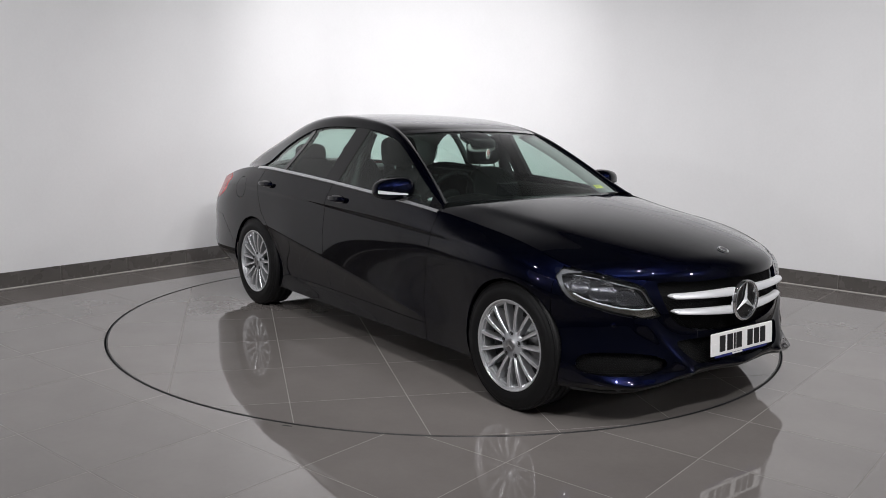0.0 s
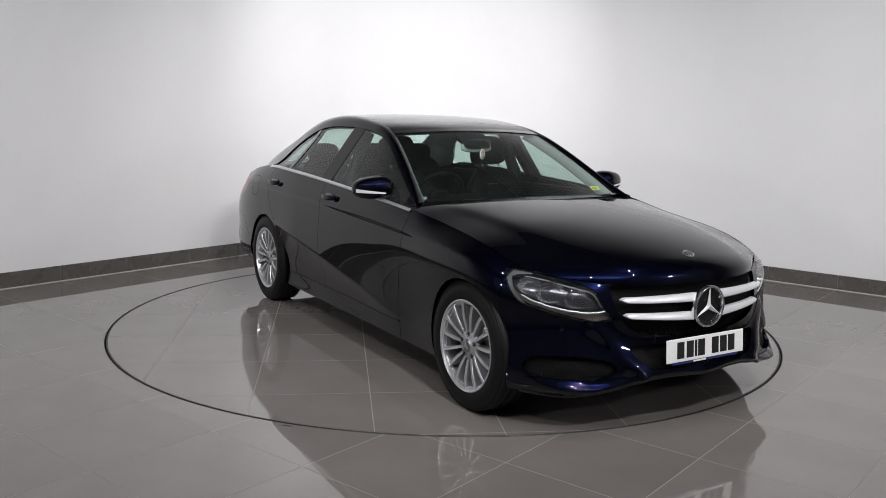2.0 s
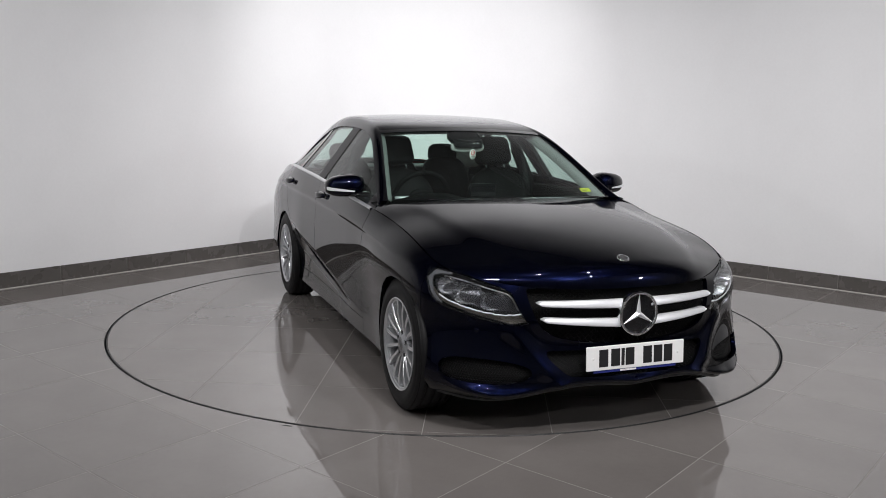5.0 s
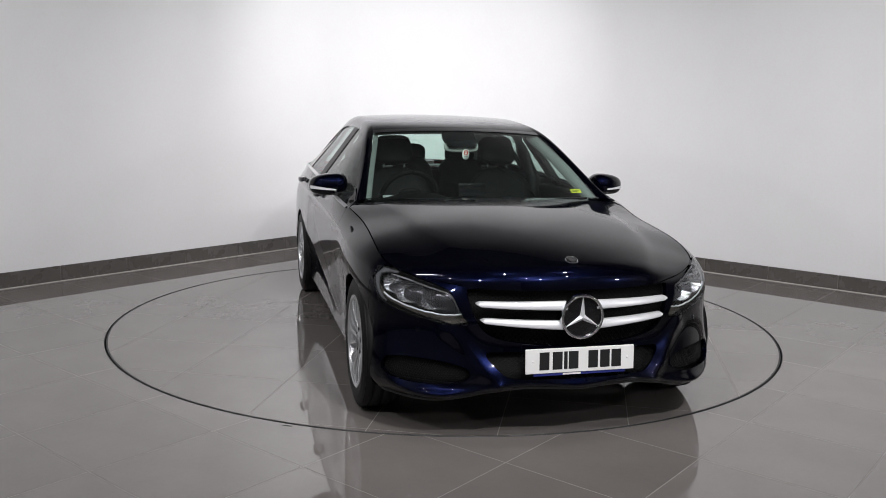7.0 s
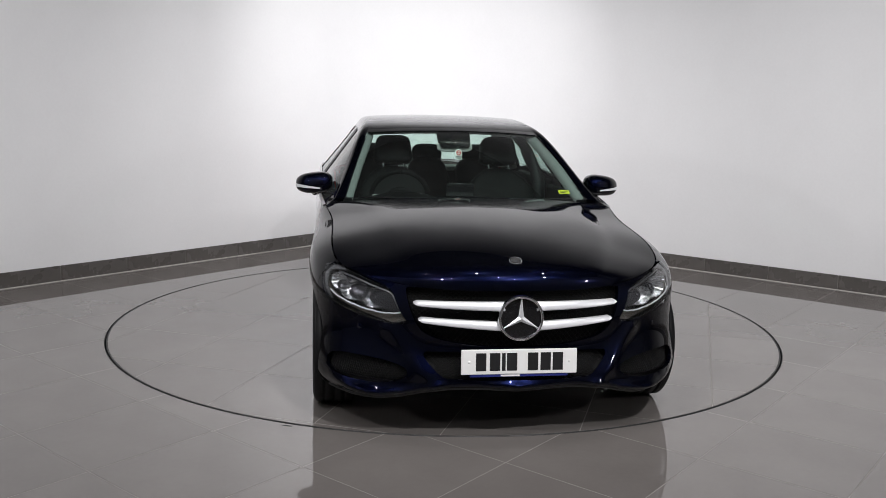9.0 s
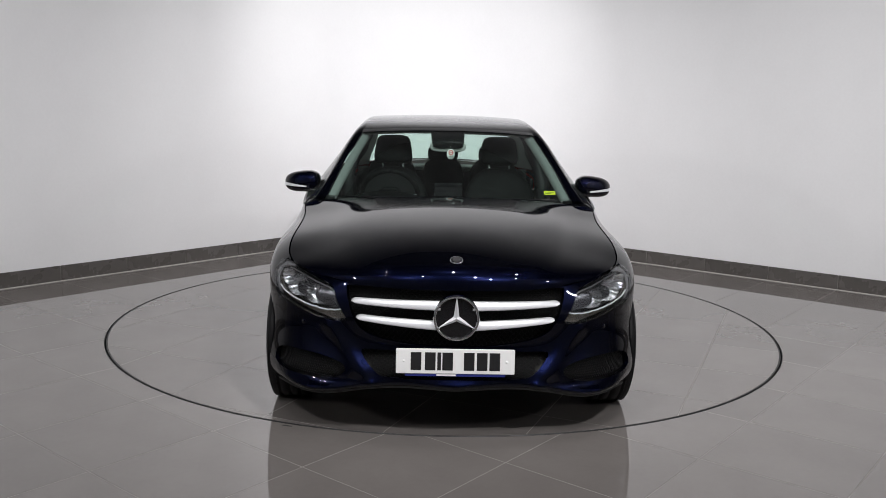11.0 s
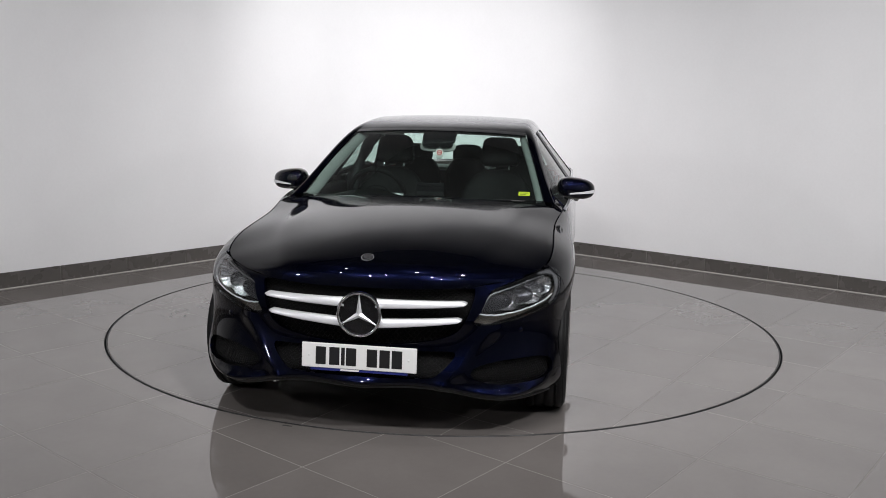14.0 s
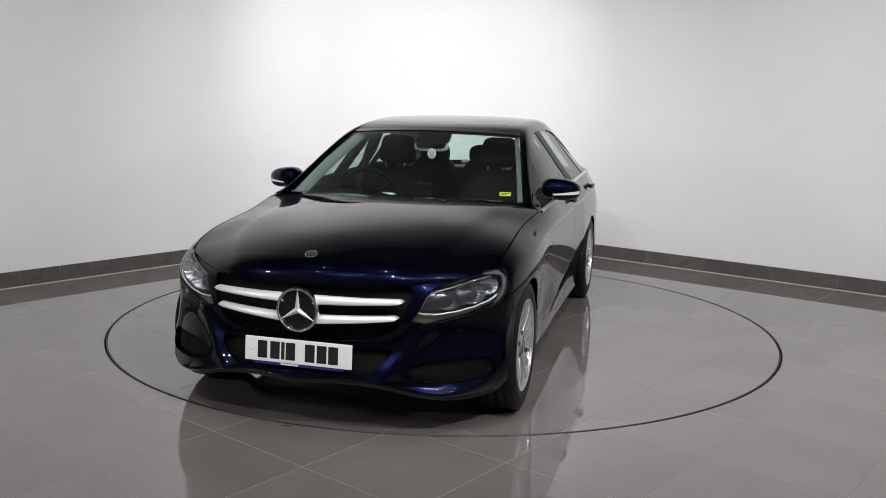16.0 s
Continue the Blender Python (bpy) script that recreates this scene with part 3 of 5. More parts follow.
def headlamp(sgn, Q, sd):
    N = normals(Q)
    arc = np.abs(arc_grid(np.linspace(1.6, 5.6, 110) * sgn if sgn > 0 else np.linspace(5.6, 1.6, 110)))[:, None] + 0 * sd
    z = Q[..., 2]
    lamp = car_piece("headlamp", *sheet(Q, sd, 0.01, 0.003, 0.001), LENS, None, "clear headlamp lens over chrome reflectors")
    car_piece("lamp_bowl", *sheet(Q - 0.062 * N, sd - 0.010, 0), BOWL, lamp, "smoked lamp housing")
    edge = np.interp(arc, (0.9, 1.0, 1.05), (0.004, 0.018, 0.034))
    car_piece("lamp_border", *sheet(Q - 0.012 * N, np.maximum(sd + 0.002, -edge - sd), 0.008), FROST, lamp, "frosted grey edge inside the lamp")
    # shelf under the reflectors, with the indicator below it
    shelf = np.interp(arc, (0.52, 0.60, 0.70, 0.80, 0.90, 0.98, 1.05), (0.588, 0.578, 0.582, 0.600, 0.626, 0.660, 0.72))
    car_piece("indicator", *sheet(Q - 0.030 * N, np.maximum(sd + 0.006, z - shelf + 0.004), 0.006), AMBER, lamp, "smoked indicator strip")
    V, F = tube(lamp_line([(0.545, 0.586), (0.60, 0.578), (0.70, 0.582), (0.80, 0.600), (0.90, 0.626), (0.955, 0.650)], 0.012, sgn), 0.0036, 8)
    car_piece("running_light", V, F, SATIN, lamp, "silver daytime running light bar")
    V, F = tube(lamp_line([(0.56, 0.602), (0.60, 0.664), (0.66, 0.688), (0.78, 0.716), (0.90, 0.734), (0.97, 0.738)], 0.022, sgn), 0.0035, 6)
    car_piece("lamp_trim", V, F, STEEL, lamp, "thin bright frame round the reflectors")
    low = shelf + 0.010
    car_piece("reflector_wall", *sheet(Q - 0.050 * N, np.maximum(sd + 0.016, low - z), 0.02), BOWL, lamp, "dark reflector wall")
    for r, a, h, turn in ((0.046, 0.685, 0.640, 0.10), (0.051, 0.812, 0.672, 0.35), (0.040, 0.928, 0.702, 0.75)):
        p = lamp_point(a, h, 0.030, sgn)
        M = Matrix.Translation(p) @ Matrix.Rotation(sgn * turn, 4, "Z")
        V, F = [], []                                    # an oblong bowl, fluted like a scallop
        rings, n = ((0.18, -0.80), (0.45, -0.72), (0.72, -0.50), (0.92, -0.22), (1.05, 0.0)), 36
        for f, d in rings:
            for k in range(n):
                t = 2 * math.pi * k / n
                g = f * (1 + 0.06 * (k % 2))
                V.append(M @ Vector((d * r, 1.18 * r * g * math.copysign(abs(math.cos(t)) ** 0.8, math.cos(t)), 0.92 * r * g * math.copysign(abs(math.sin(t)) ** 0.8, math.sin(t)))))
        for i in range(len(rings) - 1):
            for k in range(n):
                F.append((i * n + k, i * n + (k + 1) % n, (i + 1) * n + (k + 1) % n, (i + 1) * n + k))
        car_piece("reflector", V, F, FACET, lamp, "fluted chrome headlamp reflector", smooth=False)
        V, F = lathe([(0.0, -0.016), (r * 0.09, -0.017), (r * 0.12, -0.021), (r * 0.12, -r * 0.85)], 16, "x")
        car_piece("bulb", [M @ Vector(v) for v in V], F, CHROME, lamp)
    return lamp


body_shell()


# ---------------------------------------------------------------- bonnet, cabin, boot
def coons(a, b, c, d, power=1.0):
    """Surface between four rims: a (s at t=0), b (s at t=1), c (t at s=0), d (t at s=1)."""
    s, t = np.linspace(0, 1, len(a))[:, None, None] ** power, np.linspace(0, 1, len(c))[None, :, None]
    return (1 - t) * a[:, None] + t * b[:, None] + (1 - s) * c[None] + s * d[None] - (
        (1 - s) * (1 - t) * a[0] + s * (1 - t) * a[-1] + (1 - s) * t * b[0] + s * t * b[-1])


GH_B_X = (-0.62, -0.82, -1.10, -1.36, -1.70, -2.15, -2.50, -2.72, -2.90, -3.14, -3.40)
GH_T = ((-0.69, 0.795, 0.954), (-0.87, 0.755, 1.038), (-1.10, 0.700, 1.165), (-1.36, 0.642, 1.290), (-1.70, 0.617, 1.346), (-2.15, 0.617, 1.352), (-2.46, 0.642, 1.302), (-2.70, 0.718, 1.170), (-2.84, 0.790, 1.056), (-3.08, 0.803, 1.012), (-3.38, 0.775, 0.925))
GH_R = ((-0.69, 0.780, 0.962), (-0.86, 0.732, 1.056), (-1.10, 0.667, 1.194), (-1.39, 0.604, 1.328), (-1.70, 0.578, 1.388), (-2.15, 0.574, 1.407), (-2.54, 0.592, 1.350), (-2.84, 0.650, 1.214), (-3.08, 0.705, 1.092), (-3.25, 0.745, 1.000), (-3.42, 0.745, 0.925))
GH_W = ((-0.72, 0.728, 0.964), (-0.88, 0.690, 1.060), (-1.13, 0.628, 1.203), (-1.43, 0.560, 1.341), (-1.72, 0.536, 1.402), (-2.15, 0.528, 1.427), (-2.60, 0.535, 1.374), (-2.95, 0.575, 1.240), (-3.22, 0.635, 1.108), (-3.40, 0.668, 1.012), (-3.56, 0.668, 0.950))
GH_C = ((-0.57, 0, 0.975), (-0.76, 0, 1.085), (-1.06, 0, 1.234), (-1.39, 0, 1.360), (-1.70, 0, 1.414), (-2.15, 0, 1.445), (-2.66, 0, 1.403), (-3.03, 0, 1.272), (-3.34, 0, 1.108), (-3.52, 0, 1.040), (-3.66, 0, 1.010))
GK = np.arange(11.0)


def cabin_side(us):
    B = top_edge(station_at(GH_B_X))
    K = np.stack([spline(GK, g, us) for g in (np.array(B), np.array(GH_T), np.array(GH_R), np.array(GH_W))])
    return K


def strip(K, vs):
    return spline((0.0, 0.5, 0.72, 1.0), K, vs).transpose(1, 0, 2)


def cabin_top(us, n=24):
    W, C = spline(GK, np.array(GH_W), us), spline(GK, np.array(GH_C), us)
    s = np.linspace(-1, 1, 2 * n + 1)[None, :, None]
    e = np.abs(s) ** 2.2
    P = C[:, None] * (1 - e) + W[:, None] * e
    P[..., 1] = -s[..., 0] * W[:, 1][:, None]
    return P


def cabin():
    us = np.linspace(0, 10, 201)
    K = cabin_side(us)
    # light lining of the windscreen pillars, seen through the glass
    w = spline(GK, np.array(GH_W), np.linspace(0.15, 3.0, 40))
    inner = w + np.array((-0.040, -0.040, -0.020))
    pair("pillar_lining", *sheet(np.stack([w - np.array((0.012, 0.004, 0.012)), (w + inner) / 2 - np.array((0.004, 0, 0.010)), inner, inner - np.array((0.03, 0, 0.03))], 1), None, 0), LINING, "grey windscreen pillar lining")
    # painted rail over the side windows, from the windscreen pillar to the boot
    P = strip(K[:, us <= 8.86], np.linspace(0.5, 1, 17))
    pair("roof_pillar", *sheet(P, None, 0.03), PAINT)
    V, F = sheet(P[55:], None, 0, 0, -0.032)
    pair("rail_lining", V, [tuple(reversed(f)) for f in F], HEADLINER, "grey fabric roof rail lining")
    i = (us >= 7.98) & (us <= 8.86)
    w = np.linspace(0, 1, 8)[None, :, None]
    foot = K[0][i] + np.array((0, -0.010, -0.030))
    pair("rear_pillar", *sheet(foot[:, None] * (1 - w) + K[1][i][:, None] * w, None, 0.03), PAINT)
    i = us <= 0.62
    pair("mirror_corner", *sheet(strip(K[:, i], np.linspace(0, 0.5, 12)), None, 0.02), GLOSS)
    for nm, a, b in (("front_window", 0.6, 4.05), ("rear_window", 4.3, 5.75), ("quarter_window", 5.8, 8.0)):
        i = (us >= a) & (us <= b)
        pair(nm, *sheet(strip(K[:, i], np.linspace(0, 0.5, 12)), None, 0.0, 0, -0.008), SIDEGLASS, "green-tinted side window glass")
    i = (us >= 3.98) & (us <= 4.38)
    pair("door_pillar", *sheet(strip(K[:, i], np.linspace(0, 0.5, 12)), None, 0.03, 0, -0.003), TRIM, "black door pillar")
    i = (us >= 5.70) & (us <= 5.86)
    pair("window_bar", *sheet(strip(K[:, i], np.linspace(0, 0.5, 12)), None, 0.03, 0, -0.004), GLOSS)
    # bright strip along the waist
    x = np.linspace(-0.66, -2.86, 90)
    e = top_edge(station_at(x))
    st = station_at(x)
    lo = band(st, [0.982])[:, 0]
    V, F = [], []
    for a, b in zip(e, lo):
        o = np.array((0, 0.004, 0))
        m = (a + b) / 2 + np.array((0, 0.008, 0))
        V += [a + np.array((0, -0.006, 0.004)), a + o, m, b + o, b - np.array((0, 0.006, 0))]
    for k in range(len(x) - 1):
        for j in range(4):
            F.append((5 * k + j, 5 * k + j + 1, 5 * k + j + 6, 5 * k + j + 5))
    pair("waist_trim", V, [tuple(reversed(f)) for f in F], ALLOY, "bright metal strip under the windows")
    # windscreen, roof, rear window
    i = (us >= 0) & (us <= 3.01)
    W = cabin_top(us[i])
    o = car_piece("windscreen", *sheet(W, None, 0.0, 0, -0.004), GLASS, None, "tinted windscreen")
    i = (us >= 2.99) & (us <= 6.01)
    Rf = cabin_top(us[i])
    car_piece("roof", *sheet(Rf, None, 0.02), PAINT, None, "navy steel roof")
    car_piece("headlining", *[x[::-1] if k else x for k, x in enumerate(sheet(Rf - np.array((0, 0, 0.035)), None, 0))], HEADLINER)
    i = (us >= 5.99) & (us <= 8.75)
    o = car_piece("rear_screen", *sheet(cabin_top(us[i]), None, 0.0, 0, -0.004), GLASS, None, "tinted rear window")
    # black print round the windscreen
    for a, b in ((0.0, 0.04), (2.84, 3.0)):
        g = cabin_top(np.linspace(a, b, 6))
        car_piece("screen_border", *sheet(g, None, 0.0, 0, 0.001), GLOSS)
    # bonnet
    n = 70
    lead = top_edge(np.linspace(0, 3.15, 40))
    side_u = np.linspace(3.15, float(station_at(-0.69)), n)
    edge = top_edge(side_u)
    edge[:, 1] -= 0.004
    t = np.linspace(0, 1, n)
    mid = spline((0, 0.03, 0.065, 0.13, 0.34, 0.67, 1.0), np.array([lead[0], (0.682, 0, 0.745), (0.652, 0, 0.779), (0.578, 0, 0.811), (0.33, 0, 0.870), (-0.11, 0, 0.937), (-0.53, 0, 0.990)]), t)
    s = np.linspace(0, 1, 40)
    rear = mid[-1] * (1 - s[:, None] ** 2) + edge[-1] * s[:, None] ** 2
    rear[:, 1] = edge[-1, 1] * s
    H = coons(lead, rear, mid, edge)
    ss, tt = s[:, None], t[None, :]
    # rounded across: the fall towards the edges grows with the square of the distance
    H2 = coons(lead, rear, mid, edge, 2.3)
    H[..., 0], H[..., 2] = H2[..., 0], H2[..., 2]
    crease = np.interp(tt, (0, 1), (0.60, 0.80))
    H[..., 2] += 0.011 * np.sin(np.pi * tt) ** 0.7 * (1 / (1 + np.exp((ss - crease) / 0.022))) * (1 - ss ** 8)
    H[..., 1] *= 1 - 0.003 / 0.8
    full = np.concatenate([H[:0:-1] * np.array((1, -1, 1)), H])
    car_piece("bonnet", *sheet(full.transpose(1, 0, 2)[:, ::-1][::-1][:, ::-1], None, 0.014), PAINT, None, "navy bonnet with two soft creases")
    # scuttle between bonnet and windscreen
    a = rear - np.array((-0.01, 0, 0.010))
    b = spline(np.linspace(0, 1, 25), cabin_top([0.16])[0][24::-1], s) - np.array((0, 0, 0.058))
    b[:, 1] = np.abs(b[:, 1])
    V, F = both(*sheet(np.stack([a, b], 0), None, 0))
    car_piece("scuttle_panel", V, F, GLOSS, None, "black plastic scuttle under the windscreen")
    # boot deck
    side_u = np.linspace(float(station_at(-3.02)), 13.9, 40)
    edge = top_edge(side_u)
    back = top_edge(np.linspace(13.9, 16, 40))[::-1]
    t = np.linspace(0, 1, 40)
    wb = spline(GK, np.array(GH_W), [8.75])[0]
    cb = spline(GK, np.array(GH_C), [8.75])[0]
    front = cb * (1 - s[:, None] ** 2) + edge[0] * s[:, None] ** 2
    front[:, 1] = edge[0, 1] * s
    mid = spline((0, 0.5, 1), np.array([cb, ((cb[0] + back[0][0]) / 2, 0, 1.035), back[0]]), t)
    D = coons(front, back, mid, edge)
    V, F = both(*sheet(D, None, 0))
    car_piece("boot_deck", V, F, PAINT)


cabin()


# ---------------------------------------------------------------- wheels
def wheel(x, sgn):
    """A road wheel: sgn 1 on the car's left."""
    w = new("wheel")
    w.parent = car
    w.location = OFFSET + Vector((x, sgn * (0.800 if x > -1 else 0.797), 0.327))
    if sgn < 0:
        w.rotation_euler = (0, 0, math.pi)
    if wheel.made:
        for nm, me, kids in wheel.made:
            o = new(nm, me)
            o.parent = w
            for m, a in kids:
                o.matrix_basis = m
        return w
    prof = [(0.222, -0.085), (0.235, -0.094), (0.27, -0.101), (0.30, -0.098), (0.318, -0.085)]
    for k, (a, b) in enumerate(((-0.085, -0.052), (-0.044, -0.004), (0.004, 0.044), (0.052, 0.085))):
        prof += [(0.3265, a + 0.003), (0.3265, b), (0.319, b + 0.001), (0.319, b + 0.007)]
    prof = prof[:-2] + [(0.318, 0.086), (0.306, 0.096), (0.298, 0.100), (0.288, 0.1005), (0.286, 0.103), (0.262, 0.103), (0.24, 0.100), (0.228, 0.096), (0.222, 0.085)]
    V, F = lathe(prof, 96)
    piece("tyre", V, F, RUBBER, w, "black road tyre")
    for y0, y1 in ((0.058, 0.091), (-0.091, -0.058)):  # shoulder blocks on a thin carcass
        V, F = lathe([(0.315, y0), (0.319, y0), (0.319, y1), (0.315, y1)], 64)
        for i in range(64):
            a = 2 * math.pi * i / 64
            k = len(V)
            for r in (0.316, 0.3285):
                for da in (-0.036, 0.036):
                    for y in (y0, y1):
                        rr = r - (0.010 if (r > 0.32 and abs(y) > 0.088) else 0)
                        V.append((rr * math.cos(a + da), y, rr * math.sin(a + da)))
            F += [(k, k + 1, k + 5, k + 4), (k + 2, k + 6, k + 7, k + 3), (k + 4, k + 5, k + 7, k + 6), (k, k + 4, k + 6, k + 2), (k + 1, k + 3, k + 7, k + 5)]
        tagged(piece("tread", V, F, RUBBER, w, smooth=False), kind="stuff")
    V, F = lathe([(0.226, 0.092), (0.2315, 0.097), (0.2315, 0.1005), (0.227, 0.1015), (0.222, 0.0985), (0.2205, 0.090), (0.214, 0.088), (0.212, 0.078), (0.206, 0.076), (0.203, 0.055), (0.20, -0.06), (0.222, -0.085)], 72)
    piece("rim", V, F, ALLOY, w, "silver alloy rim", smooth=False)
    V, F = lathe([(0.0, -0.03), (0.165, -0.03), (0.165, -0.006), (0.10, -0.006), (0.09, 0.02), (0.0, 0.02)], 48)
    piece("brake_disc", V, F, STEEL, w)
    piece("caliper", *_bmvf(box_bm((0.10, 0.05, 0.20), (0.125, -0.005, 0.0), 0.012)), TRIM, w)
    V, F = lathe([(0.20, 0.02), (0.06, -0.035), (0.0, -0.035)], 32)
    piece("wheel_back", V, F, TRIM, w)
    V, F = lathe([(0.0, 0.086), (0.030, 0.086), (0.034, 0.084), (0.036, 0.080), (0.062, 0.077), (0.076, 0.070), (0.080, 0.045), (0.0, 0.045)], 48)
    piece("hub", V, F, HUB, w)
    V, F = lathe([(0.0, 0.091), (0.024, 0.091), (0.031, 0.089), (0.033, 0.083)], 32)
    piece("hub_cap", V, F, STEEL, w, "grey hub cap with an emblem")
    for k in range(3):
        a = math.pi / 2 + k * 2 * math.pi / 3
        b = box_bm((0.022, 0.004, 0.0045), (0.011, 0.0915, 0), m=Matrix.Rotation(-a, 4, "Y"))
        part("emblem_arm", b, CHROME, w)
    for k in range(5):
        a = math.pi / 2 + 2 * math.pi * k / 5
        V, F = lathe([(0.0, 0.0735), (0.008, 0.0735), (0.010, 0.071), (0.0125, 0.0735), (0.0135, 0.075)], 16)
        o = piece("wheel_bolt", V, F, TRIM, w)
        o.location = (0.056 * math.cos(a), 0.0050, 0.056 * math.sin(a))
    # fifteen spokes, each with a raised back
    V, F = [], []
    rs = (0.058, 0.085, 0.12, 0.16, 0.20, 0.2185)
    for r in rs:
        t = (r - 0.058) / 0.16
        hw = 0.0072 + 0.0034 * t
        top = 0.074 + 0.014 * math.sin(math.pi * min(1, t) * 0.72) + 0.006 * t
        V += [(r, top - 0.045, -hw * 0.9), (r, top - 0.003, -hw), (r, top, -hw * 0.82), (r, top - 0.0022, 0), (r, top, hw * 0.82), (r, top - 0.003, hw), (r, top - 0.045, hw * 0.9)]
    for i in range(len(rs) - 1):
        for j in range(6):
            F.append((7 * i + j, 7 * i + j + 1, 7 * i + j + 8, 7 * i + j + 7))
    me = mesh_of("spoke", V, F, ALLOY, False)
    for k in range(15):
        o = new("spoke", me)
        o.parent = w
        o.rotation_euler = (0, -2 * math.pi * (k + 0.25) / 15, 0)
    bpy.context.view_layer.update()
    wheel.made = [(o.name.split(".")[0], o.data, [(o.matrix_basis.copy(), 0)]) for o in w.children]
    return w


def _bmvf(bm):
    V = [tuple(v.co) for v in bm.verts]
    F = [tuple(v.index for v in f.verts) for f in bm.faces]
    bm.free()
    return V, F


wheel.made = []
for wx in (0.0, -2.84):
    for sg in (1, -1):
        wheel(wx, sg)


# ---------------------------------------------------------------- grille, plate, mirrors, handles
def nose_points(us, vs, depth):
    P = band(us, vs)
    return P - depth * normals(P)


def net(poly, u0, u1, v0, v1, depth, fold):
    """Diagonal wires that follow the nose inside an outline."""
    V, F = [], []
    us, vs = np.linspace(u0, u1, 240), np.linspace(v0, v1, 90)
    P = nose_points(us, vs, depth)
    y = np.abs(P[..., 1]) if fold else P[..., 1]
    ok = inside(np.stack([y, P[..., 2]], -1), poly) < 0.012
    for sl in (1, -1):
        for c in range(-90, 240 + 90, 6):
            run = []
            for j in range(0, 90, 3):
                i = c + sl * j
                if 0 <= i < 240 and ok[i, j]:
                    run.append(Vector(P[i, j]))
                else:
                    if len(run) > 1:
                        a, b = tube(run, 0.0022, 4)
                        F += [tuple(k + len(V) for k in f) for f in b]
                        V += a
                    run = []
            if len(run) > 1:
                a, b = tube(run, 0.0022, 4)
                F += [tuple(k + len(V) for k in f) for f in b]
                V += a
    return V, F


def nose_details():
    g = new("grille")
    g.parent = car
    g.location = OFFSET
    tagged(g, "black mesh grille with two silver bars")
    tagged(piece("grille_mesh", *net(GRILLE, -2.6, 2.6, 0.30, 1.0, 0.030, False), MESH, g), kind="stuff")
    tagged(piece("lower_mesh", *net(LOWER, -2.6, 2.6, 0.05, 0.45, 0.030, False), MESH, g), kind="stuff")
    for sg in (1, -1):
        a, b = (1.9, 4.4) if sg > 0 else (-4.4, -1.9)
        tagged(piece("intake_mesh", *net(INTAKE, a, b, 0.05, 0.45, 0.028, True), MESH, g), kind="stuff")
        for z0, z1, h0, h1, y1 in ((0.637, 0.640, 0.020, 0.0115, 0.462), (0.548, 0.566, 0.020, 0.0115, 0.440)):
            V, F = [], []
            n = 26
            for i in range(n):
                t = i / (n - 1)
                y = 0.070 + (y1 - 0.070) * t
                x = 0.718 - 0.010 * t - 0.42 * max(0, y - 0.08) ** 2 - 0.008 * t ** 6
                z, h = z0 + (z1 - z0) * t, h0 + (h1 - h0) * t ** 1.3
                if t > 0.94:
                    h *= math.sqrt(max(0.02, 1 - ((t - 0.94) / 0.06) ** 2))
                V += [(x - 0.03, sg * y, z + h * 0.9), (x - 0.006, sg * y, z + h), (x - 0.003, sg * y, z + h * 0.92), (x + 0.004, sg * y, z - h * 0.55), (x + 0.004, sg * y, z - h * 0.85), (x - 0.002, sg * y, z - h), (x - 0.03, sg * y, z - h * 0.9)]
            for i in range(n - 1):
                for j in range(6):
                    f = (7 * i + j, 7 * i + j + 1, 7 * i + j + 8, 7 * i + j + 7)
                    F.append(f if sg < 0 else f[::-1])
            F.append(tuple(7 * (n - 1) + j for j in range(7)))
            piece("grille_bar", V, F, SATIN, g, "satin silver grille bar")
    c = Vector((0.727, 0, 0.588))
    em = part("emblem_plate", _disc(0.095, 0.012, c - Vector((0.012, 0, 0))), GLOSS, g)
    V, F = lathe([(0.087, -0.012), (0.088, 0.004), (0.091, 0.010), (0.097, 0.010), (0.1015, 0.004), (0.102, -0.012)], 64, "x")
    piece("emblem_ring", [Vector(v) + c for v in V], F, CHROME, g, "chrome ring of the grille emblem")
    for k in range(3):
        a = math.pi / 2 + k * 2 * math.pi / 3
        M = Matrix.Translation(c) @ Matrix.Rotation(a - math.pi / 2, 4, "X")
        V = [(0.010, 0, 0), (0.0, 0.0125, 0.0075), (0.0, 0.0015, 0.089), (0.0, -0.0015, 0.089), (0.0, -0.0125, 0.0075), (0.004, 0, 0.089), (0.0, 0, -0.003)]
        F = [(0, 1, 2, 5), (0, 5, 3, 4), (0, 4, 6), (0, 6, 1), (2, 3, 5)]
        piece("emblem_arm", [M @ Vector(v) for v in V], F, SATIN, g, smooth=False)
    # plate: seven plain dark bars stand for its characters
    p = part("number_plate", box_bm((0.008, 0.520, 0.111), (0, 0, 0), 0.0035, 2), WHITE, car, "white number plate with plain dark bars")
    p.location = OFFSET + Vector((0.726, 0, 0.394))
    p.rotation_euler = (0, radians(-4), 0)
    w = 0.046
    ys = [-0.172, -0.110, -0.071, -0.034, 0.060, 0.117, 0.172]
    for k, y in enumerate(ys):
        part("bar", box_bm((0.0012, 0.016 if k == 2 else w, 0.079), (0.0046, y, 0.0), 0.0), INK, p)
    for y in (-0.225, 0.225):
        V, F = lathe([(0.0, 0.007), (0.004, 0.0065), (0.006, 0.004)], 12, "x")
        o = piece("screw_cap", V, F, WHITE, p)
        o.location = (0.0, y, 0)
    part("plate_holder", box_bm((0.006, 0.44, 0.03), (-0.004, 0, -0.053), 0.002), BLUE, p, "blue strip under the plate")
    part("holder_print", box_bm((0.001, 0.085, 0.008), (0.0, -0.04, -0.0615)), WHITE, p)
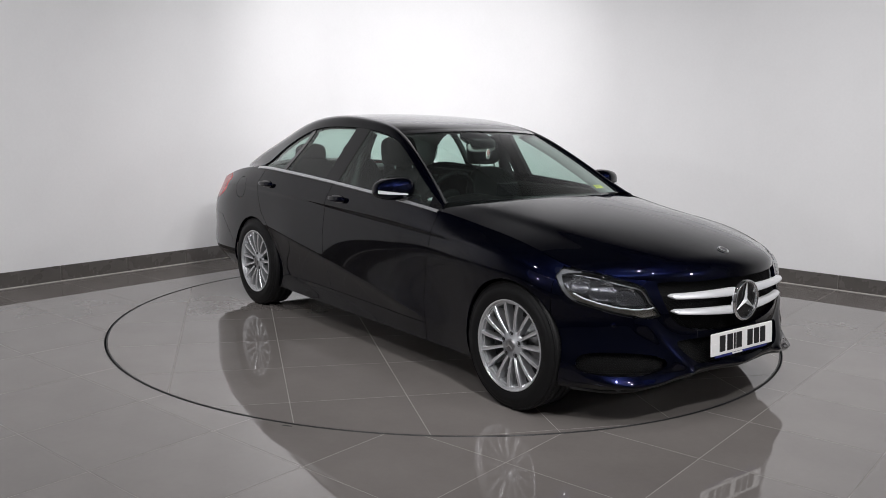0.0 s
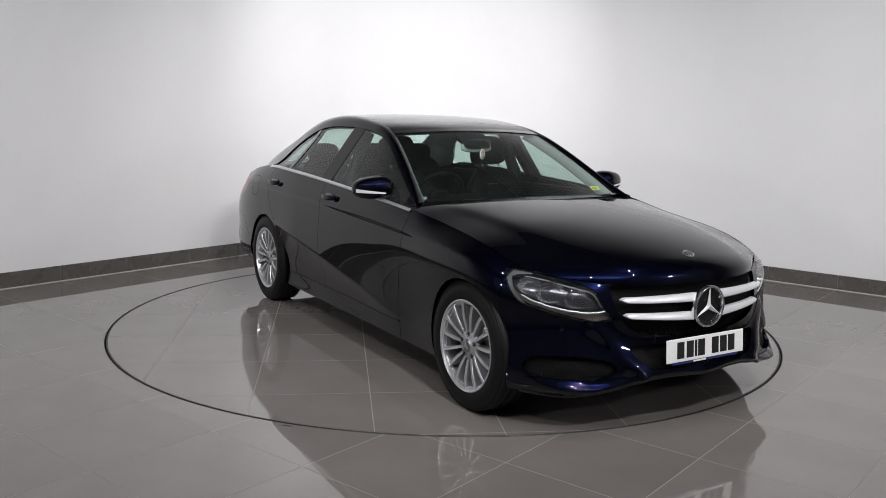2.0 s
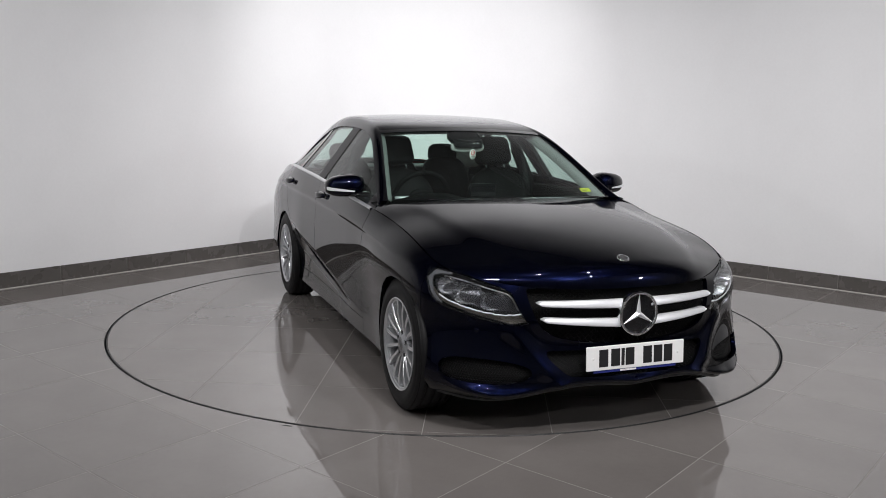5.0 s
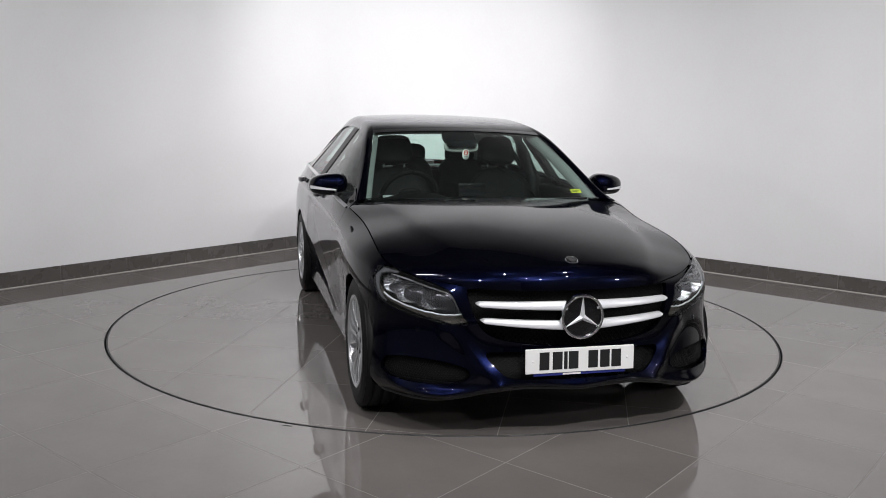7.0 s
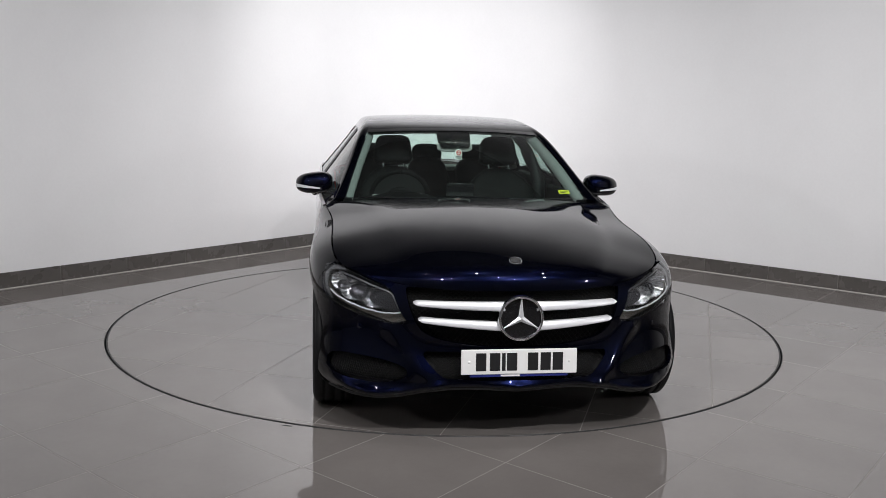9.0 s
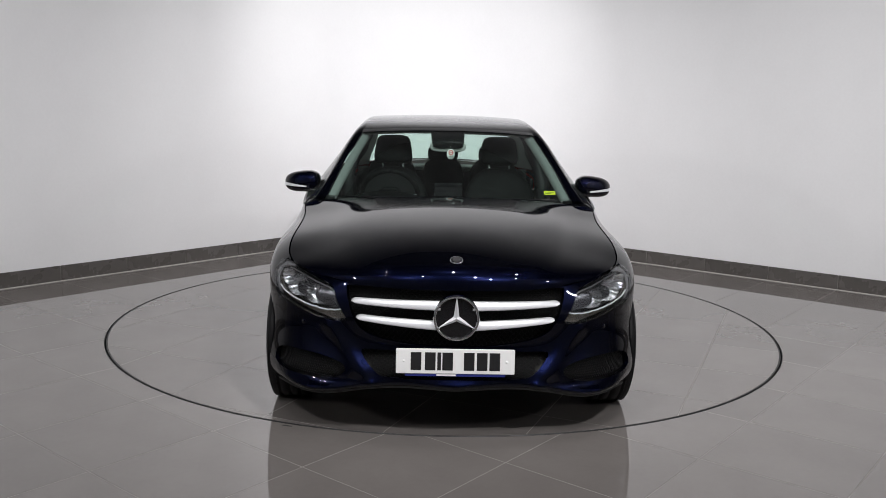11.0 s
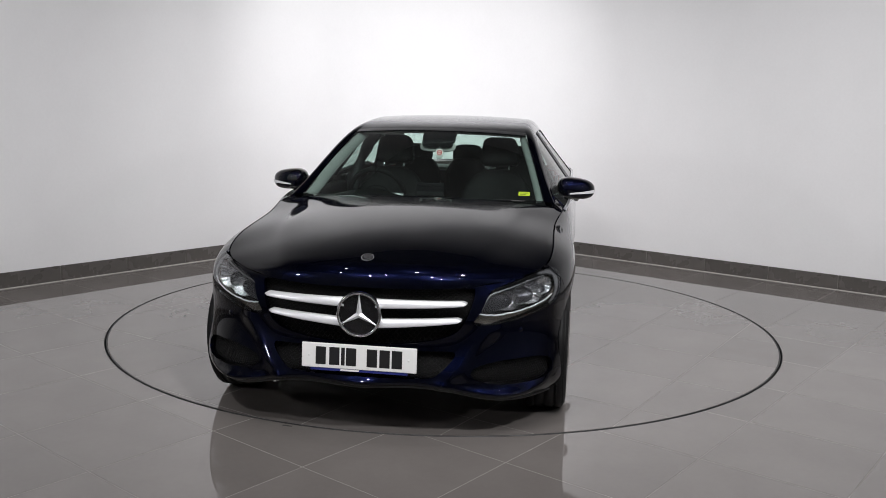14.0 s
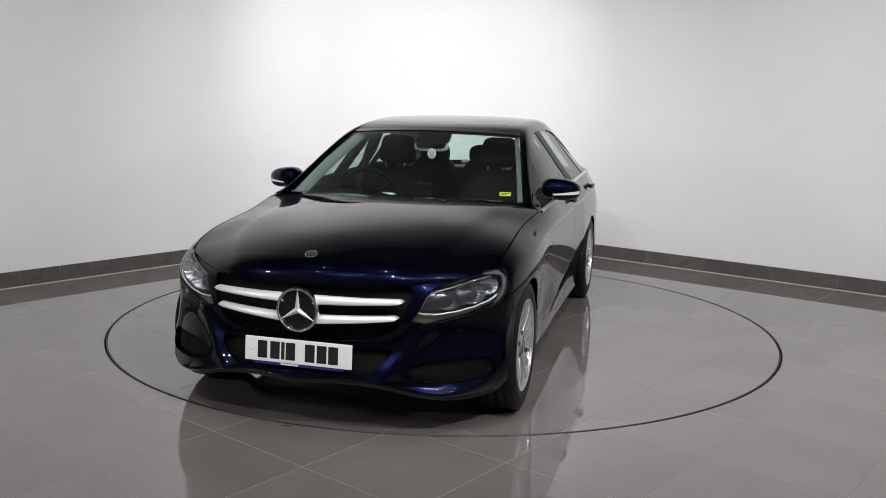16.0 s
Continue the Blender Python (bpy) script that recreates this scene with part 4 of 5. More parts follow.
    # bonnet badge
    V, F = lathe([(0.0, 0.006), (0.020, 0.006), (0.022, 0.007), (0.027, 0.006), (0.030, 0.001), (0.030, -0.006)], 36, "z")
    o = car_piece("bonnet_badge", V, F, CHROME, None, "round chrome bonnet badge")
    o.location = OFFSET + Vector((0.580, 0, 0.816))
    o.rotation_euler = (0, radians(22), 0)
    V, F = lathe([(0.0, 0.0068), (0.0185, 0.0068)], 24, "z")
    piece("badge_centre", V, F, STEEL, o)
    # splitter under the bumper
    us = np.linspace(-4.5, 4.5, 150)
    e = band(us, [0.0])[:, 0]
    _, nn = plan(us)
    V, F = [], []
    for q, m in zip(e, nn):
        o3 = np.array((m[0], m[1], 0))
        V += [q + o3 * 0.003 + (0, 0, 0.003), q + o3 * 0.005 - (0, 0, 0.003), q - o3 * 0.004 - (0, 0, 0.010), q - o3 * 0.08 - (0, 0, 0.006)]
    for i in range(len(us) - 1):
        for j in range(3):
            F.append((4 * i + j, 4 * i + 4 + j, 4 * i + 5 + j, 4 * i + 1 + j))
    car_piece("splitter", V, [f[::-1] for f in F], TRIM, None, "black splitter under the bumper")
    # parking sensors and washer caps on the bumper
    for u, v in ((3.55, 0.43),):
        for sg in (1, -1):
            q = band([u * sg], [v])[0, 0]
            _, nn = plan([u * sg])
            V, F = lathe([(0.0, 0.001), (0.010, 0.001), (0.0115, -0.001)], 16, "x")
            o = car_piece("parking_sensor", V, F, PAINT)
            o.location = OFFSET + Vector(q) + Vector((nn[0][0], nn[0][1], 0)) * 0.001
            o.rotation_euler = (0, 0, math.atan2(nn[0][1], nn[0][0]))


def _disc(r, h, c):
    bm = bmesh.new()
    bmesh.ops.create_cone(bm, cap_ends=True, segments=48, radius1=r, radius2=r, depth=h)
    bmesh.ops.rotate(bm, matrix=Matrix.Rotation(math.pi / 2, 3, "Y"), verts=bm.verts)
    bmesh.ops.translate(bm, vec=c, verts=bm.verts)
    return bm


nose_details()


def blob(size, centre, power=2.6, nu=28, nv=18, warp=None):
    """A rounded box."""
    V, F = [], []
    f = lambda a: math.copysign(abs(a) ** (2 / power), a)
    for i in range(nv + 1):
        p = -math.pi / 2 + math.pi * i / nv
        for j in range(nu):
            t = 2 * math.pi * j / nu
            v = Vector((f(math.cos(p)) * f(math.cos(t)) * size[0] / 2, f(math.cos(p)) * f(math.sin(t)) * size[1] / 2, f(math.sin(p)) * size[2] / 2))
            V.append((warp(v) if warp else v) + Vector(centre))
    for i in range(nv):
        for j in range(nu):
            F.append((i * nu + j, i * nu + (j + 1) % nu, (i + 1) * nu + (j + 1) % nu, (i + 1) * nu + j))
    return V, F


def door_mirror(sg):
    def shape(v):
        k = (v.y + 0.1) / 0.2                           # 0 at the door, 1 at the tip
        return Vector((v.x * (1 - 0.35 * k) - 0.035 * k * k, v.y, v.z * (1 - 0.22 * k) + (0.012 * (1 - k) if v.z < 0 else 0) - 0.01 * k))
    V, F = blob((0.21, 0.225, 0.152), (0, 0, 0), 2.7, warp=shape)
    place = Vector((-1.00, 0.905, 1.028))
    V = [v + place for v in V]
    if sg < 0:
        V, F = flip([tuple(v) for v in V], F)
    m = car_piece("door_mirror", V, F, PAINT, None, "navy door mirror with a clear indicator strip")
    # indicator strip round the front of the shell
    V, F = [], []
    n = 24
    for i in range(n):
        t = i / (n - 1)
        y = -0.035 + 0.143 * t
        k = (y + 0.1) / 0.2
        c = max(0.0, 1 - (abs(y) / 0.1125) ** 2.7) ** (1 / 2.7)
        x = 0.105 * c * (1 - 0.35 * k) - 0.035 * k * k + 0.0025
        h = 0.004 + 0.006 * t
        z = -0.028 + 0.010 * t
        for dz in (-h, h):
            V.append(place + Vector((x, y, z + dz)))
    for i in range(n - 1):
        F.append((2 * i, 2 * i + 2, 2 * i + 3, 2 * i + 1))
    V = [(v.x, sg * v.y, v.z) for v in V]
    piece("mirror_indicator", V, F if sg > 0 else [f[::-1] for f in F], SATIN, m, "clear and silver indicator strip")
    V, F = blob((0.09, 0.15, 0.035), (-0.965, 0.825, 0.978), 2.4)
    V = [(v.x, sg * v.y, v.z) for v in V]
    piece("mirror_arm", V, F if sg > 0 else [f[::-1] for f in F], GLOSS, m)
    V, F = blob((0.004, 0.165, 0.105), (-1.10, 0.895, 1.026), 2.8)
    piece("mirror_glass", [(v.x, sg * v.y, v.z) for v in V], F, CHROME, m)


def door_handle(x, z, sg):
    q = band([float(np.interp(-x, -plan(np.linspace(6, 12, 200))[0][:, 0], np.linspace(6, 12, 200)))], np.linspace(0.5, 1, 60))[0]
    k = int(np.abs(q[:, 2] - z).argmin())
    y = q[k, 1]
    V, F = blob((0.165, 0.012, 0.062), (x - 0.005, y - 0.001, z), 2.5)
    h = car_piece("handle_recess", [(a.x, sg * a.y, a.z) for a in V], F, GLOSS)
    V, F = [], []
    V, F = blob((0.205, 0.026, 0.034), (x, y + 0.030, z + 0.008), 3.0, warp=lambda v: Vector((v.x, v.y - 0.018 * (v.x / 0.1) ** 2, v.z * (1 + 0.15 * v.x / 0.1))))
    car_piece("door_handle", [(a.x, sg * a.y, a.z) for a in V], F, PAINT, None, "navy door handle")


for sg in (1, -1):
    door_mirror(sg)
    door_handle(-1.655, 0.900, sg)
    door_handle(-2.640, 0.918, sg)


# ---------------------------------------------------------------- inside the car
def seat(y):
    st = new("front_seat")
    st.parent = car
    st.location = OFFSET + Vector((0, y, 0))
    lean = Matrix.Translation((-1.52, 0, 0.56)) @ Matrix.Rotation(radians(-17), 4, "Y")
    V, F = blob((0.52, 0.52, 0.18), (-1.30, 0, 0.53), 3.2)
    piece("cushion", V, F, CLOTH, st)
    V, F = blob((0.15, 0.50, 0.57), (0, 0, 0.26), 3.0, warp=lambda v: Vector((v.x + 0.05 * (abs(v.y) / 0.25) ** 2, v.y * (1 - 0.26 * max(0, v.z / 0.285) ** 2), v.z)))
    piece("backrest", [lean @ v for v in V], F, CLOTH, st, "black leather seat back")
    V, F = blob((0.11, 0.255, 0.20), (0.0, 0, 0.668), 4.6, warp=lambda v: Vector((v.x, v.y * (1 - 0.10 * v.z / 0.1), v.z)))
    piece("headrest", [lean @ v for v in V], F, CLOTH, st, "black leather headrest")
    for dy in (-0.07, 0.07):
        V, F = tube([lean @ Vector((0.02, dy, 0.50)), lean @ Vector((0.02, dy, 0.62))], 0.007)
        piece("headrest_post", V, F, CHROME, st)


def interior():
    seat(0.37), seat(-0.37)
    for y in (-0.42, 0, 0.42):
        w = 0.42 if y else 0.36
        V, F = blob((0.14, w, 0.60), (-2.72, y, 0.80), 3.2, warp=lambda v: Vector((v.x - 0.28 * v.z, v.y, v.z)))
        car_piece("rear_backrest", V, F, CLOTH)
        V, F = blob((0.10, 0.25, 0.16), (-2.83, y, 1.125), 3.0)
        car_piece("rear_headrest", V, F, CLOTH)
    V, F = blob((0.55, 1.36, 0.18), (-2.42, 0, 0.52), 3.5)
    car_piece("rear_cushion", V, F, CLOTH)
    car_part("cabin_floor", box_bm((2.5, 1.5, 0.03), (-1.75, 0, 0.36), 0.01), TRIM)
    car_part("bulkhead", box_bm((0.03, 1.5, 0.55), (-0.72, 0, 0.60), 0.01), TRIM)
    car_part("parcel_shelf", box_bm((0.42, 1.16, 0.03), (-3.02, 0, 1.000), 0.01), LINING, None, "grey parcel shelf")
    car_part("rear_bulkhead", box_bm((0.03, 1.42, 0.60), (-2.93, 0, 0.70), 0.01), TRIM)
    for sg in (1, -1):
        car_part("door_lining", box_bm((1.18, 0.06, 0.60), (-1.28, sg * 0.80, 0.66), 0.02), CLOTH)
        car_part("door_lining", box_bm((0.95, 0.06, 0.64), (-2.36, sg * 0.80, 0.68), 0.02), CLOTH)
        V, F = tube([(-1.80, sg * 0.70, 0.45), (-1.80, sg * 0.70, 1.0), (-1.79, sg * 0.60, 1.20), (-1.78, sg * 0.545, 1.32)], [0.05, 0.05, 0.045, 0.04])
        car_piece("pillar_trim", V, F, TRIM)
    for sg in (1, -1):
        car_part("quarter_lining", box_bm((0.62, 0.03, 0.52), (-3.00, sg * 0.725, 0.68), 0.01), TRIM)
    # dashboard
    V, F = [], []
    ys = np.linspace(-0.76, 0.76, 40)
    for y in ys:
        k = 1 - (abs(y) / 0.76) ** 4
        hood = 0.035 * math.exp(-((y + 0.37) / 0.17) ** 4)
        x0 = -0.62 - 0.10 * (y / 0.76) ** 2
        V += [(x0, y, 0.925), (x0 - 0.12, y, 0.940 + 0.006 * k), (-0.94, y, 0.945 + hood), (-1.03, y, 0.925 + hood), (-1.05, y, 0.88), (-1.02, y, 0.80), (-1.04, y, 0.70), (-0.98, y, 0.50)]
    for i in range(len(ys) - 1):
        for j in range(7):
            F.append((8 * i + j, 8 * i + j + 1, 8 * i + j + 9, 8 * i + j + 8))
    car_piece("dashboard", V, F, CLOTH, None, "black soft dashboard")
    d = car_part("centre_screen", box_bm((0.016, 0.175, 0.085), (-1.03, 0.0, 0.985), 0.006), GLOSS, None, "dark screen standing on the dashboard")
    car_part("centre_console", box_bm((0.85, 0.24, 0.30), (-1.40, 0, 0.55), 0.04, 3), GLOSS)
    # steering wheel in front of the right seat
    M = Matrix.Translation((-1.17, -0.37, 0.93)) @ Matrix.Rotation(radians(-65), 4, "Y")
    sw = new("steering_wheel")
    sw.parent = car
    sw.location = OFFSET
    V, F = tube([M @ Vector((0.18 * math.cos(a), 0.18 * math.sin(a), 0)) for a in np.linspace(0, 2 * math.pi, 49)], 0.0155, 10)
    piece("rim", V, F, CLOTH, sw)
    V, F = blob((0.14, 0.16, 0.05), (0, 0, -0.01), 2.4)
    piece("boss", [M @ v for v in V], F, CLOTH, sw)
    for a in (math.pi / 2, -math.pi / 2, math.pi):
        V, F = tube([M @ Vector((0.06 * math.cos(a), 0.06 * math.sin(a), 0)), M @ Vector((0.172 * math.cos(a), 0.172 * math.sin(a), 0))], 0.012)
        piece("spoke", V, F, SATIN, sw)
    # mirror, sensor box, tag and sticker at the windscreen
    V, F = blob((0.035, 0.235, 0.070), (-1.30, 0, 1.243), 3.0)
    car_piece("inner_mirror", V, F, HEADLINER, None, "grey inner rear-view mirror")
    V, F = blob((0.15, 0.215, 0.050), (-1.335, 0.0, 1.288), 7.0, warp=lambda v: Vector((v.x, v.y * (1 - 0.9 * v.x), v.z - 0.42 * v.x)))
    car_piece("sensor_box", V, F, GLOSS)
    V, F = lathe([(0.0, 0.0015), (0.034, 0.0015), (0.034, -0.0015), (0.0, -0.0015)], 32, "x")
    t = car_piece("hanging_tag", [(x, y * 0.82, z) for x, y, z in V], F, WHITE, None, "white oval tag with a red print")
    t.location = OFFSET + Vector((-1.25, 0.018, 1.198))
    t.rotation_euler = (0, 0, radians(19))
    V, F = lathe([(0.011, 0.002), (0.017, 0.002)], 24, "x")
    piece("print", [(x, y, z + 0.010) for x, y, z in V], F, TAG, t)
    part("print", box_bm((0.0006, 0.030, 0.005), (0.002, 0, 0.010)), TAG, t)
    part("print", box_bm((0.0006, 0.032, 0.004), (0.002, 0, -0.013)), STEEL, t)
    V, F = tube([(-1.252, 0.018, 1.236), (-1.27, 0.012, 1.262)], 0.0012, 5)
    car_piece("tag_string", V, F, WHITE)
    st = car_part("sticker", box_bm((0.0015, 0.068, 0.036), (0, 0, 0), 0.0), YELLOW, None, "yellow sticker inside the windscreen")
    st.location = OFFSET + Vector((-0.800, 0.605, 1.000))
    st.rotation_euler = (0, radians(-58), 0)
    for k, (y, w) in enumerate(((0.0, 0.05), (-0.008, 0.034))):
        part("print", box_bm((0.0006, w, 0.005), (0.0012, y, 0.006 - 0.012 * k)), INK, st)
    # wipers
    for y0, y1, x1 in ((-0.50, 0.08, -0.02), (0.10, 0.62, -0.035)):
        P = [Vector((-0.60 - 0.07 * (y / 0.7) ** 2 - 0.015, y, 0.972 - 0.004 * abs(y))) for y in np.linspace(y0, y1, 14)]
        V, F = tube(P, 0.007, 6)
        car_piece("wiper", V, F, TRIM, None, "black wiper lying below the windscreen")


interior()



# ---------------------------------------------------------------- turntable and floor tiles
def slab(poly, z, h):
    """A tile from its outline: top and sides."""
    P = np.asarray(poly, float)
    n = len(P)
    V = [(*p, z) for p in P] + [(*p, z - h) for p in P]
    F = [tuple(range(n))] + [(n + i, n + (i + 1) % n, (i + 1) % n, i) for i in range(n)]
    return V, F


def turntable():
    tab = new("turntable")
    V, F = lathe([(0.0, -0.0004), (RING - 0.012, -0.0004), (RING - 0.012, -0.12), (0.0, -0.12)], 128, "z")
    piece("disc", V, F, GROUT, tab, smooth=False)
    V, F = lathe([(RING - 0.010, -0.02), (RING - 0.010, -0.0005), (RING - 0.006, 0.0005), (RING - 0.003, -0.0005), (RING - 0.003, -0.02)], 160, "z")
    piece("edge_band", V, F, TRIM, tab)
    tagged(tab, "round turntable flush with the floor, paved with grey polished tiles", "turntable")
    M = Matrix.Translation(OFFSET) @ Matrix.Rotation(radians(155.6), 4, "Z")
    d = np.array((0.413, 0.911))
    # joints: lines across d at -0.06 + n * TILE from the front axle's middle
    ang = math.atan2(d[1], d[0])
    c, s = math.cos(ang), math.sin(ang)
    off = float(np.dot(d, np.array((PIVOT.x, PIVOT.y))))
    j0 = -0.062 - off
    R = RING - 0.012
    g = 0.0022
    for i in range(-5, 6):
        for j in range(-5, 6):
            x0, y0 = j0 + i * TILE, 0.20 + j * TILE
            poly = clip_to_disc([(x0 + g, y0 + g), (x0 + TILE - g, y0 + g), (x0 + TILE - g, y0 + TILE - g), (x0 + g, y0 + TILE - g)], R)
            if poly is None:
                continue
            P = [(p[0] * c - p[1] * s, p[0] * s + p[1] * c) for p in poly]
            V, F = slab(P, 0.0, 0.012)
            piece("tile", V, F, STONE, tab, smooth=False)
    return tab


def clip_to_disc(poly, R):
    """A square's part inside the disc, with the arc in short steps."""
    pts = []
    n = 60
    P = []
    for a, b in zip(poly, poly[1:] + poly[:1]):
        for k in range(n):
            t = k / n
            P.append((a[0] + (b[0] - a[0]) * t, a[1] + (b[1] - a[1]) * t))
    ins = [math.hypot(*p) <= R for p in P]
    if not any(ins):
        return None
    if all(ins):
        return list(poly)
    m = len(P)
    start = next(i for i in range(m) if not ins[i - 1] and ins[i])
    out = []
    i = 0
    run = []
    while i < m:
        k = (start + i) % m
        if ins[k]:
            run.append(P[k])
        else:
            if run:
                out += run
                last = run[-1]
                run = []
                jn = i
                while jn < m and not ins[(start + jn) % m]:
                    jn += 1
                nxt = P[(start + jn) % m]
                a0, a1 = math.atan2(last[1], last[0]), math.atan2(nxt[1], nxt[0])
                da = (a1 - a0 + math.pi) % (2 * math.pi) - math.pi
                st = max(2, int(abs(da) / 0.02))
                out += [(R * math.cos(a0 + da * q / st), R * math.sin(a0 + da * q / st)) for q in range(st + 1)]
        i += 1
    out += run
    return out if len(out) > 3 else None


def floor():
    base = new("floor")
    tagged(base, "polished grey stoneware floor tiles with pale joints", "floor", kind="structure")
    # mortar bed round the turntable, and the dark groove
    n = 160
    V, F = [], []
    for i in range(n):
        a = 2 * math.pi * i / n
        far = 12.0
        V += [(RING + 0.009) * Vector((math.cos(a), math.sin(a), 0)) + Vector((0, 0, -0.0004)), far * Vector((math.cos(a), math.sin(a), 0)) + Vector((0, 0, -0.0004))]
    for i in range(n):
        j = (i + 1) % n
        F.append((2 * i, 2 * i + 1, 2 * j + 1, 2 * j))
    piece("mortar_bed", V, F, GROUT, base, smooth=False)
    V, F = lathe([(RING + 0.009, -0.002), (RING + 0.0085, 0.0004), (RING + 0.006, 0.0004), (RING + 0.0055, -0.03), (RING - 0.006, -0.03)], n, "z")
    piece("groove", V, F, RUBBER, base)
    V, F = slab([(-0.745, -2.178), (-0.700, -2.188), (-0.698, -2.180), (-0.744, -2.168)], 0.0012, 0.003)
    piece("groove_notch", V, F, RUBBER, base, smooth=False)
    g = 0.0022
    me = None
    i0, i1 = -6, 12
    for i in range(i0, i1):
        for j in range(-12, 6):
            x0, y0 = i * TILE, j * TILE
            x1, y1 = x0 + TILE, y0 + TILE
            x0, y0, x1, y1 = max(x0, X_WALL), max(y0, Y_FAR), min(x1, X_FAR), min(y1, Y_WALL)
            if x1 - x0 < 0.02 or y1 - y0 < 0.02:
                continue
            cs = [(x0 + g, y0 + g), (x1 - g, y0 + g), (x1 - g, y1 - g), (x0 + g, y1 - g)]
            dist = [math.hypot(*c) for c in cs]
            near = math.hypot(min(max(0, x0), x1), min(max(0, y0), y1))
            RR = RING + 0.009
            if max(dist) <= RR:
                continue
            whole = near >= RR
            if whole:
                if x1 - x0 > 0.604 and y1 - y0 > 0.604:
                    if me is None:
                        h = TILE / 2 - g
                        V, F = slab([(-h, -h), (h, -h), (h, h), (-h, h)], 0.0, 0.01)
                        me = mesh_of("tile", V, F, STONE, False)
                    o = new("tile", me)
                    o.parent = base
                    o.matrix_basis = ROOM @ Matrix.Translation(((x0 + x1) / 2, (y0 + y1) / 2, 0))
                else:
                    V, F = slab(cs, 0.0, 0.01)
                    o = piece("tile", V, F, STONE, base, smooth=False)
                    o.matrix_basis = ROOM
            else:
                V, F = ring_tile(cs, RR)
                o = piece("tile", V, F, STONE, base, smooth=False)
                o.matrix_basis = ROOM


def ring_tile(cs, R):
    """A floor tile cut away by the turntable's circle: strips from the circle to the rim."""
    (x0, y0), (x1, y1) = cs[0], cs[2]
    n = 30
    V, F = [], []
    vertical = abs((x0 + x1) / 2) < abs((y0 + y1) / 2)
    for k in range(n + 1):
        if vertical:
            x = x0 + (x1 - x0) * k / n
            e = math.sqrt(max(0, R * R - x * x))
            lo, hi = (max(y0, min(y1, e)), y1) if y0 + y1 > 0 else (y0, min(y1, max(y0, -e)))
            V += [(x, lo, 0), (x, hi, 0)]
        else:
            y = y0 + (y1 - y0) * k / n
            e = math.sqrt(max(0, R * R - y * y))
            lo, hi = (max(x0, min(x1, e)), x1) if x0 + x1 > 0 else (x0, min(x1, max(x0, -e)))
            V += [(hi, y, 0), (lo, y, 0)]
    for k in range(n):
        F.append((2 * k, 2 * k + 2, 2 * k + 3, 2 * k + 1))
    m = len(V)
    V += [(a, b, -0.01) for a, b, _ in V]
    F += [(2 * k, 2 * k + m, 2 * k + 2 + m, 2 * k + 2) for k in range(n)] + [(2 * k + 1, 2 * k + 3, 2 * k + 3 + m, 2 * k + 1 + m) for k in range(n)]
    bm = bmesh.new()
    bv = [bm.verts.new(v) for v in V]
    for f in F:
        try:
            bm.faces.new([bv[i] for i in f])
        except ValueError:
            pass
    bmesh.ops.remove_doubles(bm, verts=bm.verts, dist=1e-5)
    bmesh.ops.dissolve_degenerate(bm, edges=bm.edges, dist=1e-5)
    bmesh.ops.recalc_face_normals(bm, faces=bm.faces)
    if bm.faces and max(bm.faces, key=lambda f: f.calc_area()).normal.z < 0:
        bmesh.ops.reverse_faces(bm, faces=bm.faces)
    bm.verts.index_update()
    return _bmvf(bm)


